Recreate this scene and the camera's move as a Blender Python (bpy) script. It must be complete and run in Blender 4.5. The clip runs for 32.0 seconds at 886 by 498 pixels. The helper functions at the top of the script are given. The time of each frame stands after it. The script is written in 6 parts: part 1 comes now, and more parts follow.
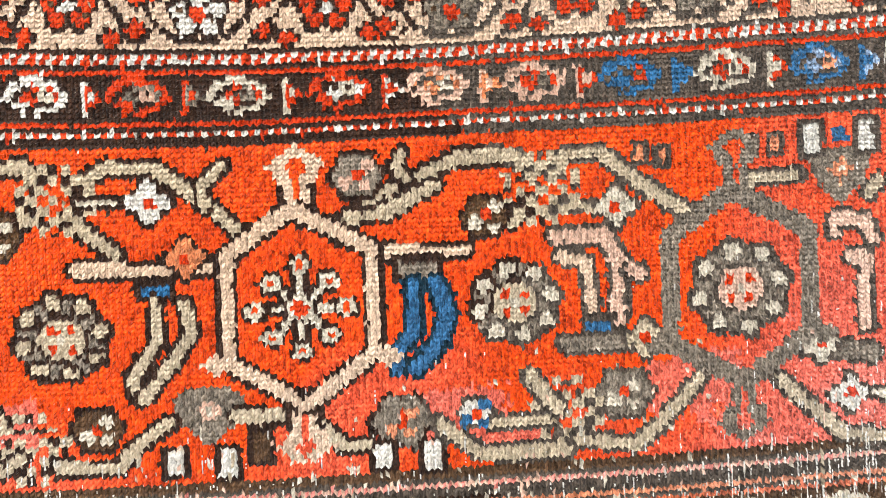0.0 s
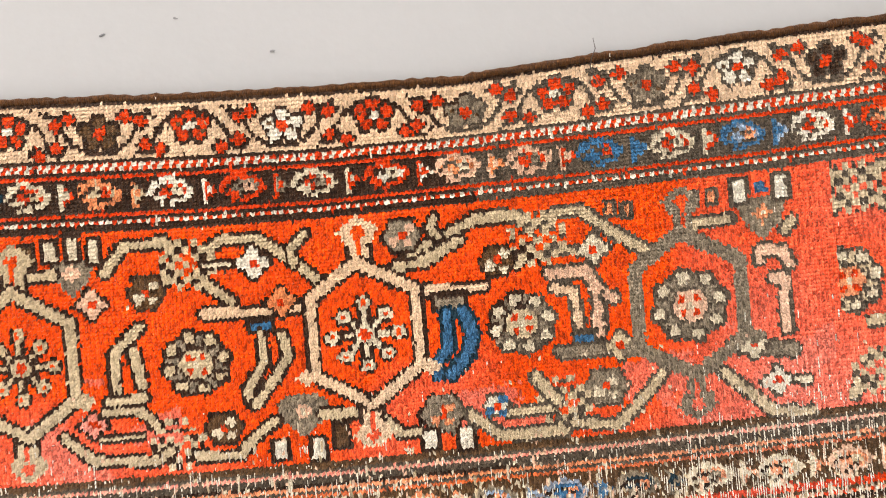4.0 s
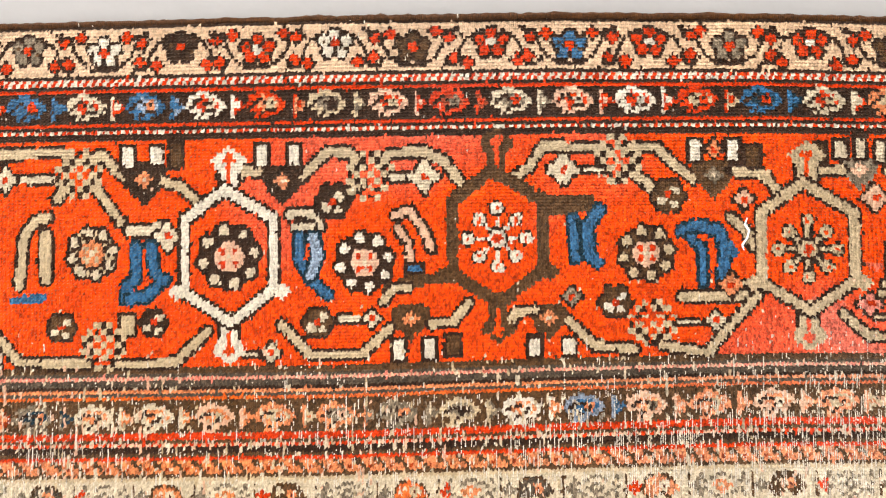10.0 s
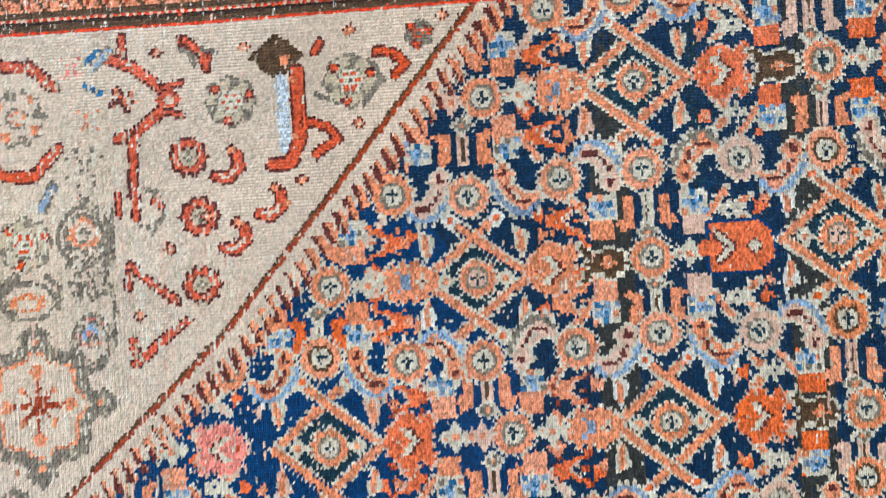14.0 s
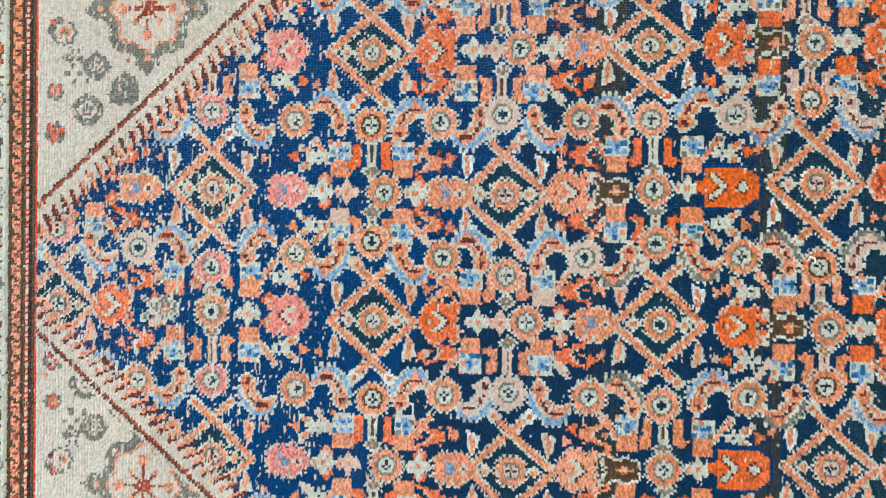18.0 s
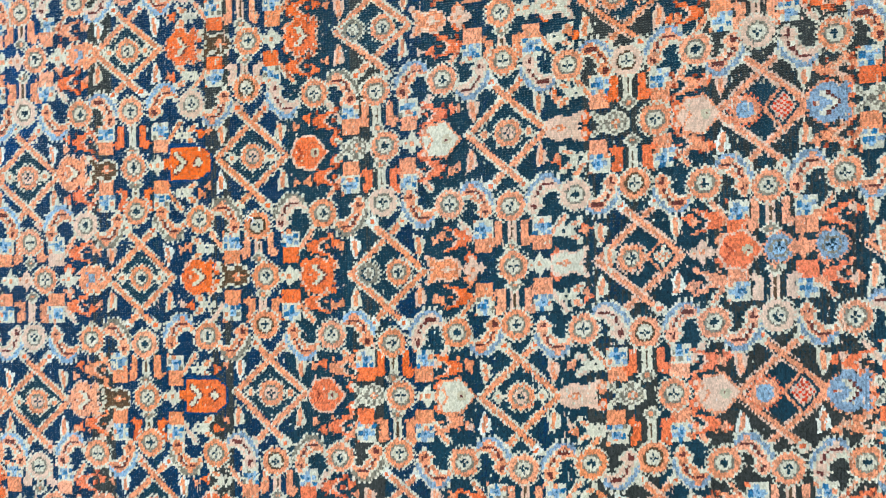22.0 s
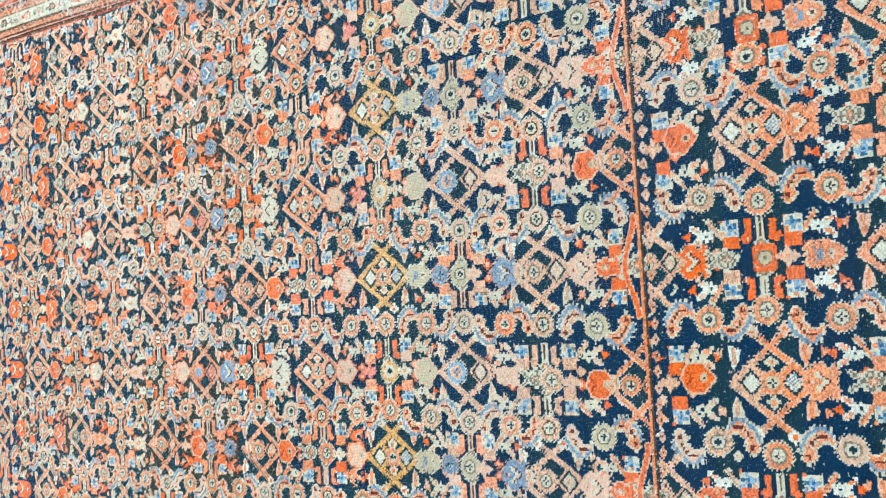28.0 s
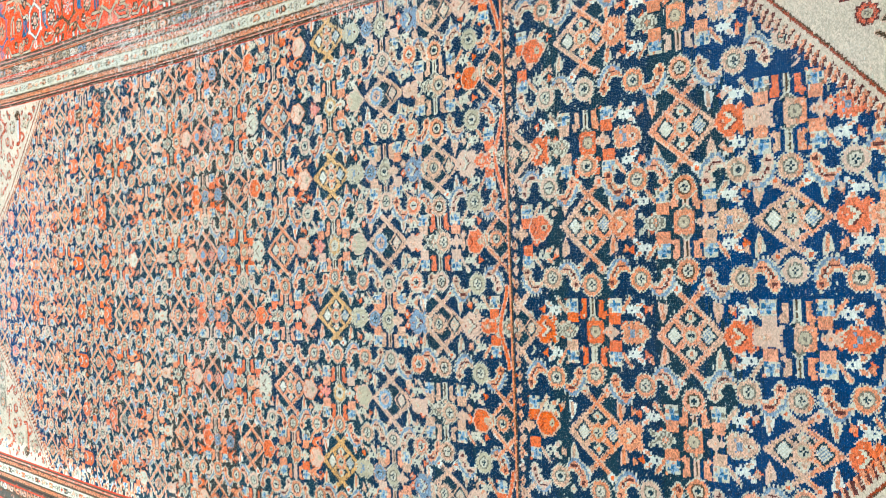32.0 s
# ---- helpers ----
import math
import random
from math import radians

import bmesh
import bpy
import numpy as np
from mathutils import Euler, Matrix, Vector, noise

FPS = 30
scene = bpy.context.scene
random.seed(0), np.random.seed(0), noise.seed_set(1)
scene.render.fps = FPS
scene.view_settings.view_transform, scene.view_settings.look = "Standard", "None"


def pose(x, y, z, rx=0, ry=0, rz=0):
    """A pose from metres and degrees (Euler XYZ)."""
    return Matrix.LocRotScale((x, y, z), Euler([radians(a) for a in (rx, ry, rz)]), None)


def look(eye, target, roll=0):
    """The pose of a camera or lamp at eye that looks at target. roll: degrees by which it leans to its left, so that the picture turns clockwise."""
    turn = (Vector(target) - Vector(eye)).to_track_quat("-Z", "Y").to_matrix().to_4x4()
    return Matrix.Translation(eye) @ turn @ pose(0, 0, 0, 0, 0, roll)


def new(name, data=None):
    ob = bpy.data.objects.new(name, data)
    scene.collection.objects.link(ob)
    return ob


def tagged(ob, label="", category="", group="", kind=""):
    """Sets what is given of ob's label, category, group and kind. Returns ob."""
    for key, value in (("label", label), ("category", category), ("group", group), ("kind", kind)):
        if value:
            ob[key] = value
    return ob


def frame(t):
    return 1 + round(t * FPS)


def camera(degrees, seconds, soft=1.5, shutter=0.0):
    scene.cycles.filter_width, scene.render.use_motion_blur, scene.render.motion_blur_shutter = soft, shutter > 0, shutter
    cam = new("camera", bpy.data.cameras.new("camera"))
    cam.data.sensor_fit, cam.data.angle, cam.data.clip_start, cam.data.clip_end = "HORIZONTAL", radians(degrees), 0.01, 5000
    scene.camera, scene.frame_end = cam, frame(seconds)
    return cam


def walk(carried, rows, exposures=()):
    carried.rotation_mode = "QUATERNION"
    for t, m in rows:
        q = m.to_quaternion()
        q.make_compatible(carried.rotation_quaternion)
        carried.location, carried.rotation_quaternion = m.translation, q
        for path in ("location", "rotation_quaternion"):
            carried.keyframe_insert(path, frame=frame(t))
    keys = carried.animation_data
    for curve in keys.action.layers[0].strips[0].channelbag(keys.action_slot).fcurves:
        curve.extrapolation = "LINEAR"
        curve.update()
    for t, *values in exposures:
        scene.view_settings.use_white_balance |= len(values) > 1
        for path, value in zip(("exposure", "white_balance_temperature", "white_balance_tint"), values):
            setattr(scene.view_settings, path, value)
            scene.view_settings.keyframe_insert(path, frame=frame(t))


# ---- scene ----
# ---- camera ----
cam = camera(48.45, 32.0, soft=1.0, shutter=0.2)
walk(cam, [
    (0, pose(0.2685, 0.0320, 0.4742, -0.09, -2.81, -2.19)),
    (0.5, pose(0.2709, 0.0537, 0.4801, 0.04, -2.49, -2.26)),
    (1, pose(0.2725, 0.0669, 0.4840, 0.15, -1.98, -2.39)),
    (1.5, pose(0.2734, 0.0668, 0.4851, 0.29, -1.69, -2.53)),
    (2, pose(0.2745, 0.0666, 0.4855, 0.26, -1.30, -2.80)),
    (2.5, pose(0.2740, 0.0684, 0.4872, -0.01, -1.14, -3.18)),
    (4.5, pose(0.2841, 0.0501, 0.6933, 0.27, 0.71, -5.23)),
    (5, pose(0.2632, 0.0578, 0.7104, 0.25, 0.72, -5.44)),
    (5.5, pose(0.2378, 0.0660, 0.7242, 0.10, 1.23, -5.61)),
    (6, pose(0.1941, 0.0625, 0.7241, 0.35, 1.31, -5.83)),
    (6.5, pose(0.1455, 0.0485, 0.7256, 1.29, 1.63, -5.84)),
    (7, pose(0.0947, 0.0319, 0.7424, 1.60, 1.79, -5.35)),
    (7.5, pose(0.0499, 0.0447, 0.7342, 1.38, 1.88, -4.55)),
    (8, pose(-0.0180, 0.0468, 0.7325, 2.11, 1.46, -3.61)),
    (8.5, pose(-0.0732, 0.0390, 0.7312, 1.93, 1.92, -2.92)),
    (9, pose(-0.1401, 0.0204, 0.7292, 2.51, 1.78, -2.42)),
    (9.5, pose(-0.1866, 0.0060, 0.7513, 2.24, 2.42, -1.74)),
    (10, pose(-0.2400, -0.0199, 0.7488, 1.82, 2.62, -0.44)),
    (10.5, pose(-0.2833, -0.0447, 0.7423, 1.55, 2.76, 1.05)),
    (11, pose(-0.3235, -0.1014, 0.7299, 1.50, 2.32, 1.84)),
    (11.5, pose(-0.3600, -0.1390, 0.7258, -0.21, 2.11, 1.50)),
    (12, look((-0.3931, -0.2046, 0.7176), (-0.4450, -0.2031, -1.2817), -88.08)),
    (12.5, look((-0.3980, -0.2425, 0.7222), (-0.4446, -0.2574, -1.2772), -108.98)),
    (13, look((-0.3915, -0.2986, 0.7194), (-0.4308, -0.3198, -1.2801), -120.68)),
    (13.5, look((-0.3932, -0.3583, 0.7444), (-0.4303, -0.3724, -1.2552), -113.70)),
    (14, look((-0.4330, -0.4125, 0.7715), (-0.4796, -0.4271, -1.2280), -110.74)),
    (14.5, look((-0.4725, -0.4704, 0.7902), (-0.5262, -0.4792, -1.2090), -102.46)),
    (15, look((-0.4923, -0.4979, 0.8027), (-0.5271, -0.5445, -1.1964), -146.07)),
    (15.5, look((-0.5054, -0.5342, 0.8266), (-0.5642, -0.6207, -1.1706), -147.93)),
    (17.5, look((-0.4718, -0.7483, 0.9048), (-0.6258, -0.7991, -1.0886), -107.57)),
    (18, look((-0.3742, -0.7387, 0.9546), (-0.5876, -0.7771, -1.0336), -99.27)),
    (18.5, look((-0.2944, -0.7626, 0.9554), (-0.5730, -0.7896, -1.0249), -94.25)),
    (19, look((-0.1785, -0.7879, 0.9925), (-0.5406, -0.7945, -0.9744), -91.00)),
    (19.5, look((-0.1016, -0.7973, 1.0030), (-0.4846, -0.7903, -0.9600), -89.68)),
    (20, look((-0.0195, -0.7711, 1.0158), (-0.4143, -0.7645, -0.9448), -88.91)),
    (20.5, look((0.0669, -0.7516, 1.0223), (-0.3231, -0.7471, -0.9393), -88.79)),
    (21, look((0.1324, -0.7707, 1.0199), (-0.2496, -0.7584, -0.9432), -88.04)),
    (21.5, look((0.2416, -0.7904, 1.0363), (-0.1746, -0.7725, -0.9198), -88.09)),
    (22, look((0.3317, -0.8078, 1.0366), (-0.1244, -0.7893, -0.9106), -88.64)),
    (22.5, look((0.4377, -0.7737, 1.0715), (-0.0740, -0.7482, -0.8618), -88.11)),
    (23, look((0.5604, -0.7553, 1.1096), (-0.0087, -0.7347, -0.8076), -88.98)),
    (23.5, look((0.6594, -0.7668, 1.1094), (0.0350, -0.7369, -0.7904), -88.67)),
    (24, look((0.7908, -0.7857, 1.1226), (0.1077, -0.7468, -0.7567), -88.90)),
    (24.5, look((0.8953, -0.7863, 1.1458), (0.1448, -0.7243, -0.7071), -88.23)),
    (25, look((1.0566, -0.7606, 1.1947), (0.2123, -0.7204, -0.6179), -89.08)),
    (25.5, look((1.1753, -0.7488, 1.2162), (0.2831, -0.7244, -0.5736), -90.43)),
    (26, look((1.3291, -0.7705, 1.2438), (0.3804, -0.7329, -0.5164), -90.59)),
    (26.5, look((1.4707, -0.7769, 1.2540), (0.4647, -0.7344, -0.4741), -90.47)),
    (28.5, look((1.9850, -0.7588, 1.2542), (0.7944, -0.7213, -0.3524), -90.61)),
    (29, look((2.0670, -0.7338, 1.2719), (0.8558, -0.7050, -0.3193), -91.16)),
    (29.5, look((2.1399, -0.6968, 1.2727), (0.9097, -0.6923, -0.3042), -91.97)),
    (30, look((2.1633, -0.6737, 1.2642), (0.9141, -0.6899, -0.2976), -92.24)),
    (30.5, look((2.1876, -0.5967, 1.2608), (0.9163, -0.6455, -0.2825), -92.99)),
    (31, look((2.2234, -0.5269, 1.2554), (0.9255, -0.5996, -0.2645), -93.59)),
    (31.5, look((2.2901, -0.5580, 1.2739), (0.9551, -0.6220, -0.2140), -93.04)),
    (32, look((2.3691, -0.5954, 1.2722), (0.9922, -0.6517, -0.1773), -92.61)),
], exposures=[
    (0.0, 1.35, 6000, 10), (1.0, 1.3, 6700, 11), (2.0, 1.24, 7000, 12), (10.8, 1.25, 7100, 12), (11.8, 1.12, 5700, 4), (14.0, 1.08, 5250, 2), (16.5, 1.08, 5150, -1), (18.0, 1.24, 4980, -6), (20.0, 1.46, 4980, -8), (22.0, 1.54, 5050, -8), (24.5, 1.68, 5150, -10), (26.0, 1.76, 5100, -10), (32.0, 1.66, 5050, -11),
])

# ---- world and light: a window taken to be beyond the rug's far end, and an added side fill ----
world = bpy.data.worlds.new("daylight")
scene.world = world
world.use_nodes = True
sky = world.node_tree.nodes.new("ShaderNodeTexSky")
sky.sky_type, sky.sun_disc = "NISHITA", False
sky.sun_elevation, sky.sun_rotation = radians(40), radians(120)
world.node_tree.links.new(sky.outputs[0], world.node_tree.nodes["Background"].inputs[0])
world.node_tree.nodes["Background"].inputs[1].default_value = 0.12

sun = new("sun", bpy.data.lights.new("sun", "SUN"))
sun.data.energy, sun.data.angle, sun.data.color = 1.0, radians(12), (1.0, 0.96, 0.9)
sun.matrix_world = look((4, -3, 5), (0, 0, 0))


def area_lamp(name, eye, target, sx, sy, watts, color):
    lamp = new(name, bpy.data.lights.new(name, "AREA"))
    lamp.data.shape, lamp.data.size, lamp.data.size_y = "RECTANGLE", sx, sy
    lamp.data.energy, lamp.data.color = watts, color
    lamp.matrix_world = look(eye, target)
    return lamp


ROOM = (-3.6, 4.6, -4.2, 3.2, 2.9)          # x0, x1, y0, y1, height
area_lamp("window_light_end", (ROOM[0] + 0.05, -0.7, 1.55), (2.0, -0.7, 0.6), 5.0, 2.2, 155, (1.0, 0.98, 0.95))
# added fill from the side, where no source is known
area_lamp("side_fill_light", (0.6, ROOM[3] - 0.05, 1.55), (0.6, -2.0, 0.6), 6.0, 2.2, 188, (1.0, 0.98, 0.95))

# ---- materials ----
K = 0.0031                                   # knot pitch in metres


def node_mat(name):
    m = bpy.data.materials.new(name)
    m.use_nodes = True
    nt = m.node_tree
    return m, nt, nt.nodes["Principled BSDF"]


def N(nt, kind, **inputs):
    n = nt.nodes.new(kind)
    for k, v in inputs.items():
        n.inputs[k.replace("_", " ")].default_value = v
    return n


def M(nt, op, a, b=None, c=None):
    n = nt.nodes.new("ShaderNodeMath")
    n.operation = op
    for i, v in enumerate((a, b, c)):
        if v is None:
            continue
        if hasattr(v, "is_linked"):
            nt.links.new(v, n.inputs[i])
        else:
            n.inputs[i].default_value = v
    return n.outputs[0]


def wool(name, rgb, vary=0.38, abrash=0.16, fade=0.10, hairs=2.0):
    """Dyed knotted wool: two leaning tufts a knot, each a little lighter or darker, with long bands of uneven dye."""
    m, nt, b = node_mat(name)
    tc = nt.nodes.new("ShaderNodeTexCoord")
    sp = nt.nodes.new("ShaderNodeSeparateXYZ")
    nt.links.new(tc.outputs["Object"], sp.inputs[0])
    u = M(nt, "DIVIDE", sp.outputs[0], K)
    v = M(nt, "DIVIDE", sp.outputs[1], K * 0.8)
    fu = M(nt, "FRACT", u)
    vee = M(nt, "MULTIPLY", M(nt, "ABSOLUTE", M(nt, "SUBTRACT", fu, 0.5)), 1.1)
    vv = M(nt, "SUBTRACT", v, vee)
    cell = nt.nodes.new("ShaderNodeCombineXYZ")
    nt.links.new(M(nt, "FLOOR", M(nt, "MULTIPLY", u, 2.0)), cell.inputs[0])
    nt.links.new(M(nt, "FLOOR", vv), cell.inputs[1])
    wn = nt.nodes.new("ShaderNodeTexWhiteNoise")
    wn.noise_dimensions = "2D"
    nt.links.new(cell.outputs[0], wn.inputs["Vector"])
    # fibres run along the tuft
    fib = nt.nodes.new("ShaderNodeCombineXYZ")
    nt.links.new(M(nt, "MULTIPLY", u, 5.0), fib.inputs[0])
    nt.links.new(M(nt, "MULTIPLY", vv, 1.3), fib.inputs[1])
    fn = N(nt, "ShaderNodeTexNoise", Scale=1.0, Detail=3.0, Roughness=0.65)
    nt.links.new(fib.outputs[0], fn.inputs["Vector"])
    # uneven dye in bands along the weft rows, and worn patches
    ab = nt.nodes.new("ShaderNodeCombineXYZ")
    nt.links.new(M(nt, "MULTIPLY", sp.outputs[0], 14.0), ab.inputs[0])
    nt.links.new(M(nt, "MULTIPLY", sp.outputs[1], 2.0), ab.inputs[1])
    an = N(nt, "ShaderNodeTexNoise", Scale=1.0, Detail=4.0, Roughness=0.6)
    nt.links.new(ab.outputs[0], an.inputs["Vector"])
    big = N(nt, "ShaderNodeTexNoise", Scale=3.0, Detail=3.0)
    nt.links.new(tc.outputs["Object"], big.inputs["Vector"])
    # random tuft and fibre tone, its contrast raised in place of shade between tufts
    val = M(nt, "ADD", 1.0, M(nt, "MULTIPLY", M(nt, "SUBTRACT", wn.outputs["Value"], 0.5), 2 * vary))
    val = M(nt, "ADD", val, M(nt, "MULTIPLY", M(nt, "SUBTRACT", fn.outputs[0], 0.5), 0.75 * hairs))
    val = M(nt, "ADD", val, M(nt, "MULTIPLY", M(nt, "SUBTRACT", an.outputs[0], 0.5), 2 * abrash))
    # fuzz: glints on loose fibre tips, painted in as fine random value noise
    fz = nt.nodes.new("ShaderNodeCombineXYZ")
    nt.links.new(M(nt, "MULTIPLY", u, 2.9), fz.inputs[0])
    nt.links.new(M(nt, "MULTIPLY", v, 2.1), fz.inputs[1])
    fuzz = N(nt, "ShaderNodeTexNoise", Scale=1.0, Detail=3.0, Roughness=0.75)
    nt.links.new(fz.outputs[0], fuzz.inputs["Vector"])
    val = M(nt, "ADD", val, M(nt, "MULTIPLY", M(nt, "SUBTRACT", fuzz.outputs[0], 0.5), 0.5 * hairs))
    val = M(nt, "MAXIMUM", val, 0.12)
    hsv = N(nt, "ShaderNodeHueSaturation", Color=(*rgb, 1))
    nt.links.new(val, hsv.inputs["Value"])
    nt.links.new(M(nt, "ADD", 1.08, M(nt, "MULTIPLY", M(nt, "SUBTRACT", big.outputs[0], 0.5), -4 * fade)), hsv.inputs["Saturation"])
    # bare warp threads where the pile is worn down, most along the inner guards
    lane = nt.nodes.new("ShaderNodeCombineXYZ")
    nt.links.new(M(nt, "MULTIPLY", M(nt, "FLOOR", M(nt, "MULTIPLY", u, 2.0)), 3.7), lane.inputs[0])
    nt.links.new(M(nt, "MULTIPLY", v, 0.17), lane.inputs[1])
    ln = N(nt, "ShaderNodeTexNoise", Scale=1.0, Detail=3.0, Roughness=0.7)
    nt.links.new(lane.outputs[0], ln.inputs["Vector"])
    off = M(nt, "DIVIDE", M(nt, "ADD", sp.outputs[1], 0.146), 0.085)
    worn = M(nt, "POWER", 2.718, M(nt, "MULTIPLY", M(nt, "MULTIPLY", off, off), -1.0))
    level = M(nt, "SUBTRACT", 0.705, M(nt, "ADD", M(nt, "MULTIPLY", worn, 0.165), M(nt, "MULTIPLY", M(nt, "SUBTRACT", big.outputs[0], 0.5), 0.30)))
    thin = M(nt, "LESS_THAN", M(nt, "ABSOLUTE", M(nt, "SUBTRACT", M(nt, "FRACT", M(nt, "MULTIPLY", u, 2.0)), 0.5)), 0.21)
    show = M(nt, "MULTIPLY", M(nt, "GREATER_THAN", ln.outputs[0], level), thin)
    mix = nt.nodes.new("ShaderNodeMix")
    mix.data_type = "RGBA"
    nt.links.new(show, mix.inputs[0])
    nt.links.new(hsv.outputs[0], mix.inputs[6])
    mix.inputs[7].default_value = (0.66, 0.61, 0.53, 1)
    nt.links.new(mix.outputs[2], b.inputs["Base Color"])
    b.inputs["Roughness"].default_value = 0.85
    b.inputs["Specular IOR Level"].default_value = 0.08
    b.inputs["Sheen Weight"].default_value = 0.03
    b.inputs["Sheen Roughness"].default_value = 0.45
    # relief of the tufts
    fl = M(nt, "FRACT", M(nt, "MULTIPLY", u, 2.0))
    across = M(nt, "SINE", M(nt, "MULTIPLY", fl, math.pi))
    along = M(nt, "SINE", M(nt, "MULTIPLY", M(nt, "POWER", M(nt, "FRACT", vv), 0.6), math.pi))
    h = M(nt, "ADD", M(nt, "MULTIPLY", M(nt, "MULTIPLY", across, along), 1.0), M(nt, "MULTIPLY", fn.outputs[0], 0.8))
    bump = N(nt, "ShaderNodeBump", Strength=1.0, Distance=0.002)
    nt.links.new(h, bump.inputs["Height"])
    nt.links.new(bump.outputs[0], b.inputs["Normal"])
    return m


DYES = {
    "red": (0.58, 0.055, 0.022), "ground": (0.79, 0.098, 0.041), "coral": (0.66, 0.255, 0.140), "peach": (0.60, 0.35, 0.235), "pink": (0.70, 0.25, 0.20),
    "ivory": (0.66, 0.47, 0.33), "cream": (0.58, 0.495, 0.375), "beige": (0.49, 0.39, 0.265), "grey": (0.20, 0.160, 0.118),
    "brown": (0.036, 0.018, 0.010), "dark": (0.034, 0.016, 0.009), "navy": (0.006, 0.022, 0.054), "deep": (0.010, 0.029, 0.044),
    "blue": (0.045, 0.125, 0.235), "sky": (0.25, 0.32, 0.42), "slate": (0.22, 0.26, 0.33), "salmon": (0.70, 0.30, 0.18), "white": (0.66, 0.60, 0.51), "warp": (0.60, 0.52, 0.41),
    "gold": (0.60, 0.33, 0.14), "rust": (0.30, 0.06, 0.03), "pale": (0.64, 0.41, 0.30), "bistre": (0.092, 0.049, 0.024), "umber": (0.080, 0.060, 0.044), "sand": (0.60, 0.46, 0.345), "royal": (0.008, 0.034, 0.100), "maroon": (0.11, 0.028, 0.022), "rose": (0.74, 0.17, 0.12), "brick": (0.67, 0.172, 0.082), "olive": (0.030, 0.028, 0.024), "terra": (0.58, 0.125, 0.072), "pearl": (0.52, 0.53, 0.54),
}
DYE_NAMES = list(DYES)
CALM = ("sand", "ivory", "cream", "white", "warp", "beige", "pale")
WOOL = [wool("wool_" + n, c, *((0.20, 0.16, 0.10, 1.3) if n in CALM else (0.42, 0.34, 0.2, 2.7) if n == "ground" else (0.42, 0.16, 0.10, 2.7))) for n, c in DYES.items()]
ID = {n: i for i, n in enumerate(DYE_NAMES)}


def plaster(name, rgb, scale=6.0, rough=0.6, spec=0.3):
    m, nt, b = node_mat(name)
    tc = nt.nodes.new("ShaderNodeTexCoord")
    n1 = N(nt, "ShaderNodeTexNoise", Scale=scale, Detail=5.0)
    n2 = N(nt, "ShaderNodeTexNoise", Scale=scale * 40, Detail=2.0)
    for n in (n1, n2):
        nt.links.new(tc.outputs["Object"], n.inputs["Vector"])
    hsv = N(nt, "ShaderNodeHueSaturation", Color=(*rgb, 1))
    nt.links.new(M(nt, "ADD", 0.94, M(nt, "ADD", M(nt, "MULTIPLY", n1.outputs[0], 0.08), M(nt, "MULTIPLY", n2.outputs[0], 0.04))), hsv.inputs["Value"])
    nt.links.new(hsv.outputs[0], b.inputs["Base Color"])
    b.inputs["Roughness"].default_value = rough
    b.inputs["Specular IOR Level"].default_value = spec
    bump = N(nt, "ShaderNodeBump", Strength=0.15, Distance=0.001)
    nt.links.new(n2.outputs[0], bump.inputs["Height"])
    nt.links.new(bump.outputs[0], b.inputs["Normal"])
    return m


FLOOR = plaster("painted_floor", (0.192, 0.194, 0.202), 4.0, 0.45, 0.35)
WALL = plaster("wall_paint", (0.78, 0.77, 0.75))
FRAME = plaster("window_paint", (0.8, 0.8, 0.79), 10, 0.4)
LINT = plaster("lint_cotton", (0.6, 0.6, 0.61), 60, 0.9, 0.1)
DUST = plaster("grey_lint", (0.11, 0.11, 0.115), 60, 0.9, 0.1)
HAIR = plaster("dark_fibre", (0.03, 0.022, 0.018), 60, 0.6, 0.3)
SELV = wool("wool_selvage", (0.062, 0.026, 0.010), 0.3)

# ---- building helpers ----


def part(name, bm, material, parent=None, label=""):
    me = bpy.data.meshes.new(name)
    bm.to_mesh(me)
    bm.free()
    me.materials.append(material)
    ob = new(name, me)
    ob.parent = parent
    if label:
        tagged(ob, label)
    return ob


def box(bm, x0, x1, y0, y1, z0, z1):
    m = Matrix.Translation(((x0 + x1) / 2, (y0 + y1) / 2, (z0 + z1) / 2)) @ Matrix.Diagonal((x1 - x0, y1 - y0, z1 - z0, 1))
    bmesh.ops.create_cube(bm, size=1.0, matrix=m)
    return bm


# ---- room: walls and ceiling are unseen, added to close it and bounce light ----
X0, X1, Y0, Y1, HT = ROOM
T = 0.2
tagged(part("floor", box(bmesh.new(), X0 - T, X1 + T, Y0 - T, Y1 + T, -0.15, 0.0), FLOOR), "plain off-white painted floor with specks of lint", "floor", kind="structure")
tagged(part("ceiling", box(bmesh.new(), X0 - T, X1 + T, Y0 - T, Y1 + T, HT, HT + T), WALL), "unseen plain white ceiling, added to bounce light", "ceiling", kind="structure")


def window_wall(name, along, lo, hi, at, out, w0, w1, z0, z1):
    """A wall with one opening; along is the axis it runs, at its inner face, out the way to the outside."""
    bm = bmesh.new()
    a, b = sorted((at, at + out * T))
    for p0, p1, q0, q1 in ((lo, w0, 0, HT), (w1, hi, 0, HT), (w0, w1, 0, z0), (w0, w1, z1, HT)):
        if along == "y":
            box(bm, a, b, p0, p1, q0, q1)
        else:
            box(bm, p0, p1, a, b, q0, q1)
    return tagged(part(name, bm, WALL), "unseen plain white wall with an assumed wide window opening", "wall", kind="structure")


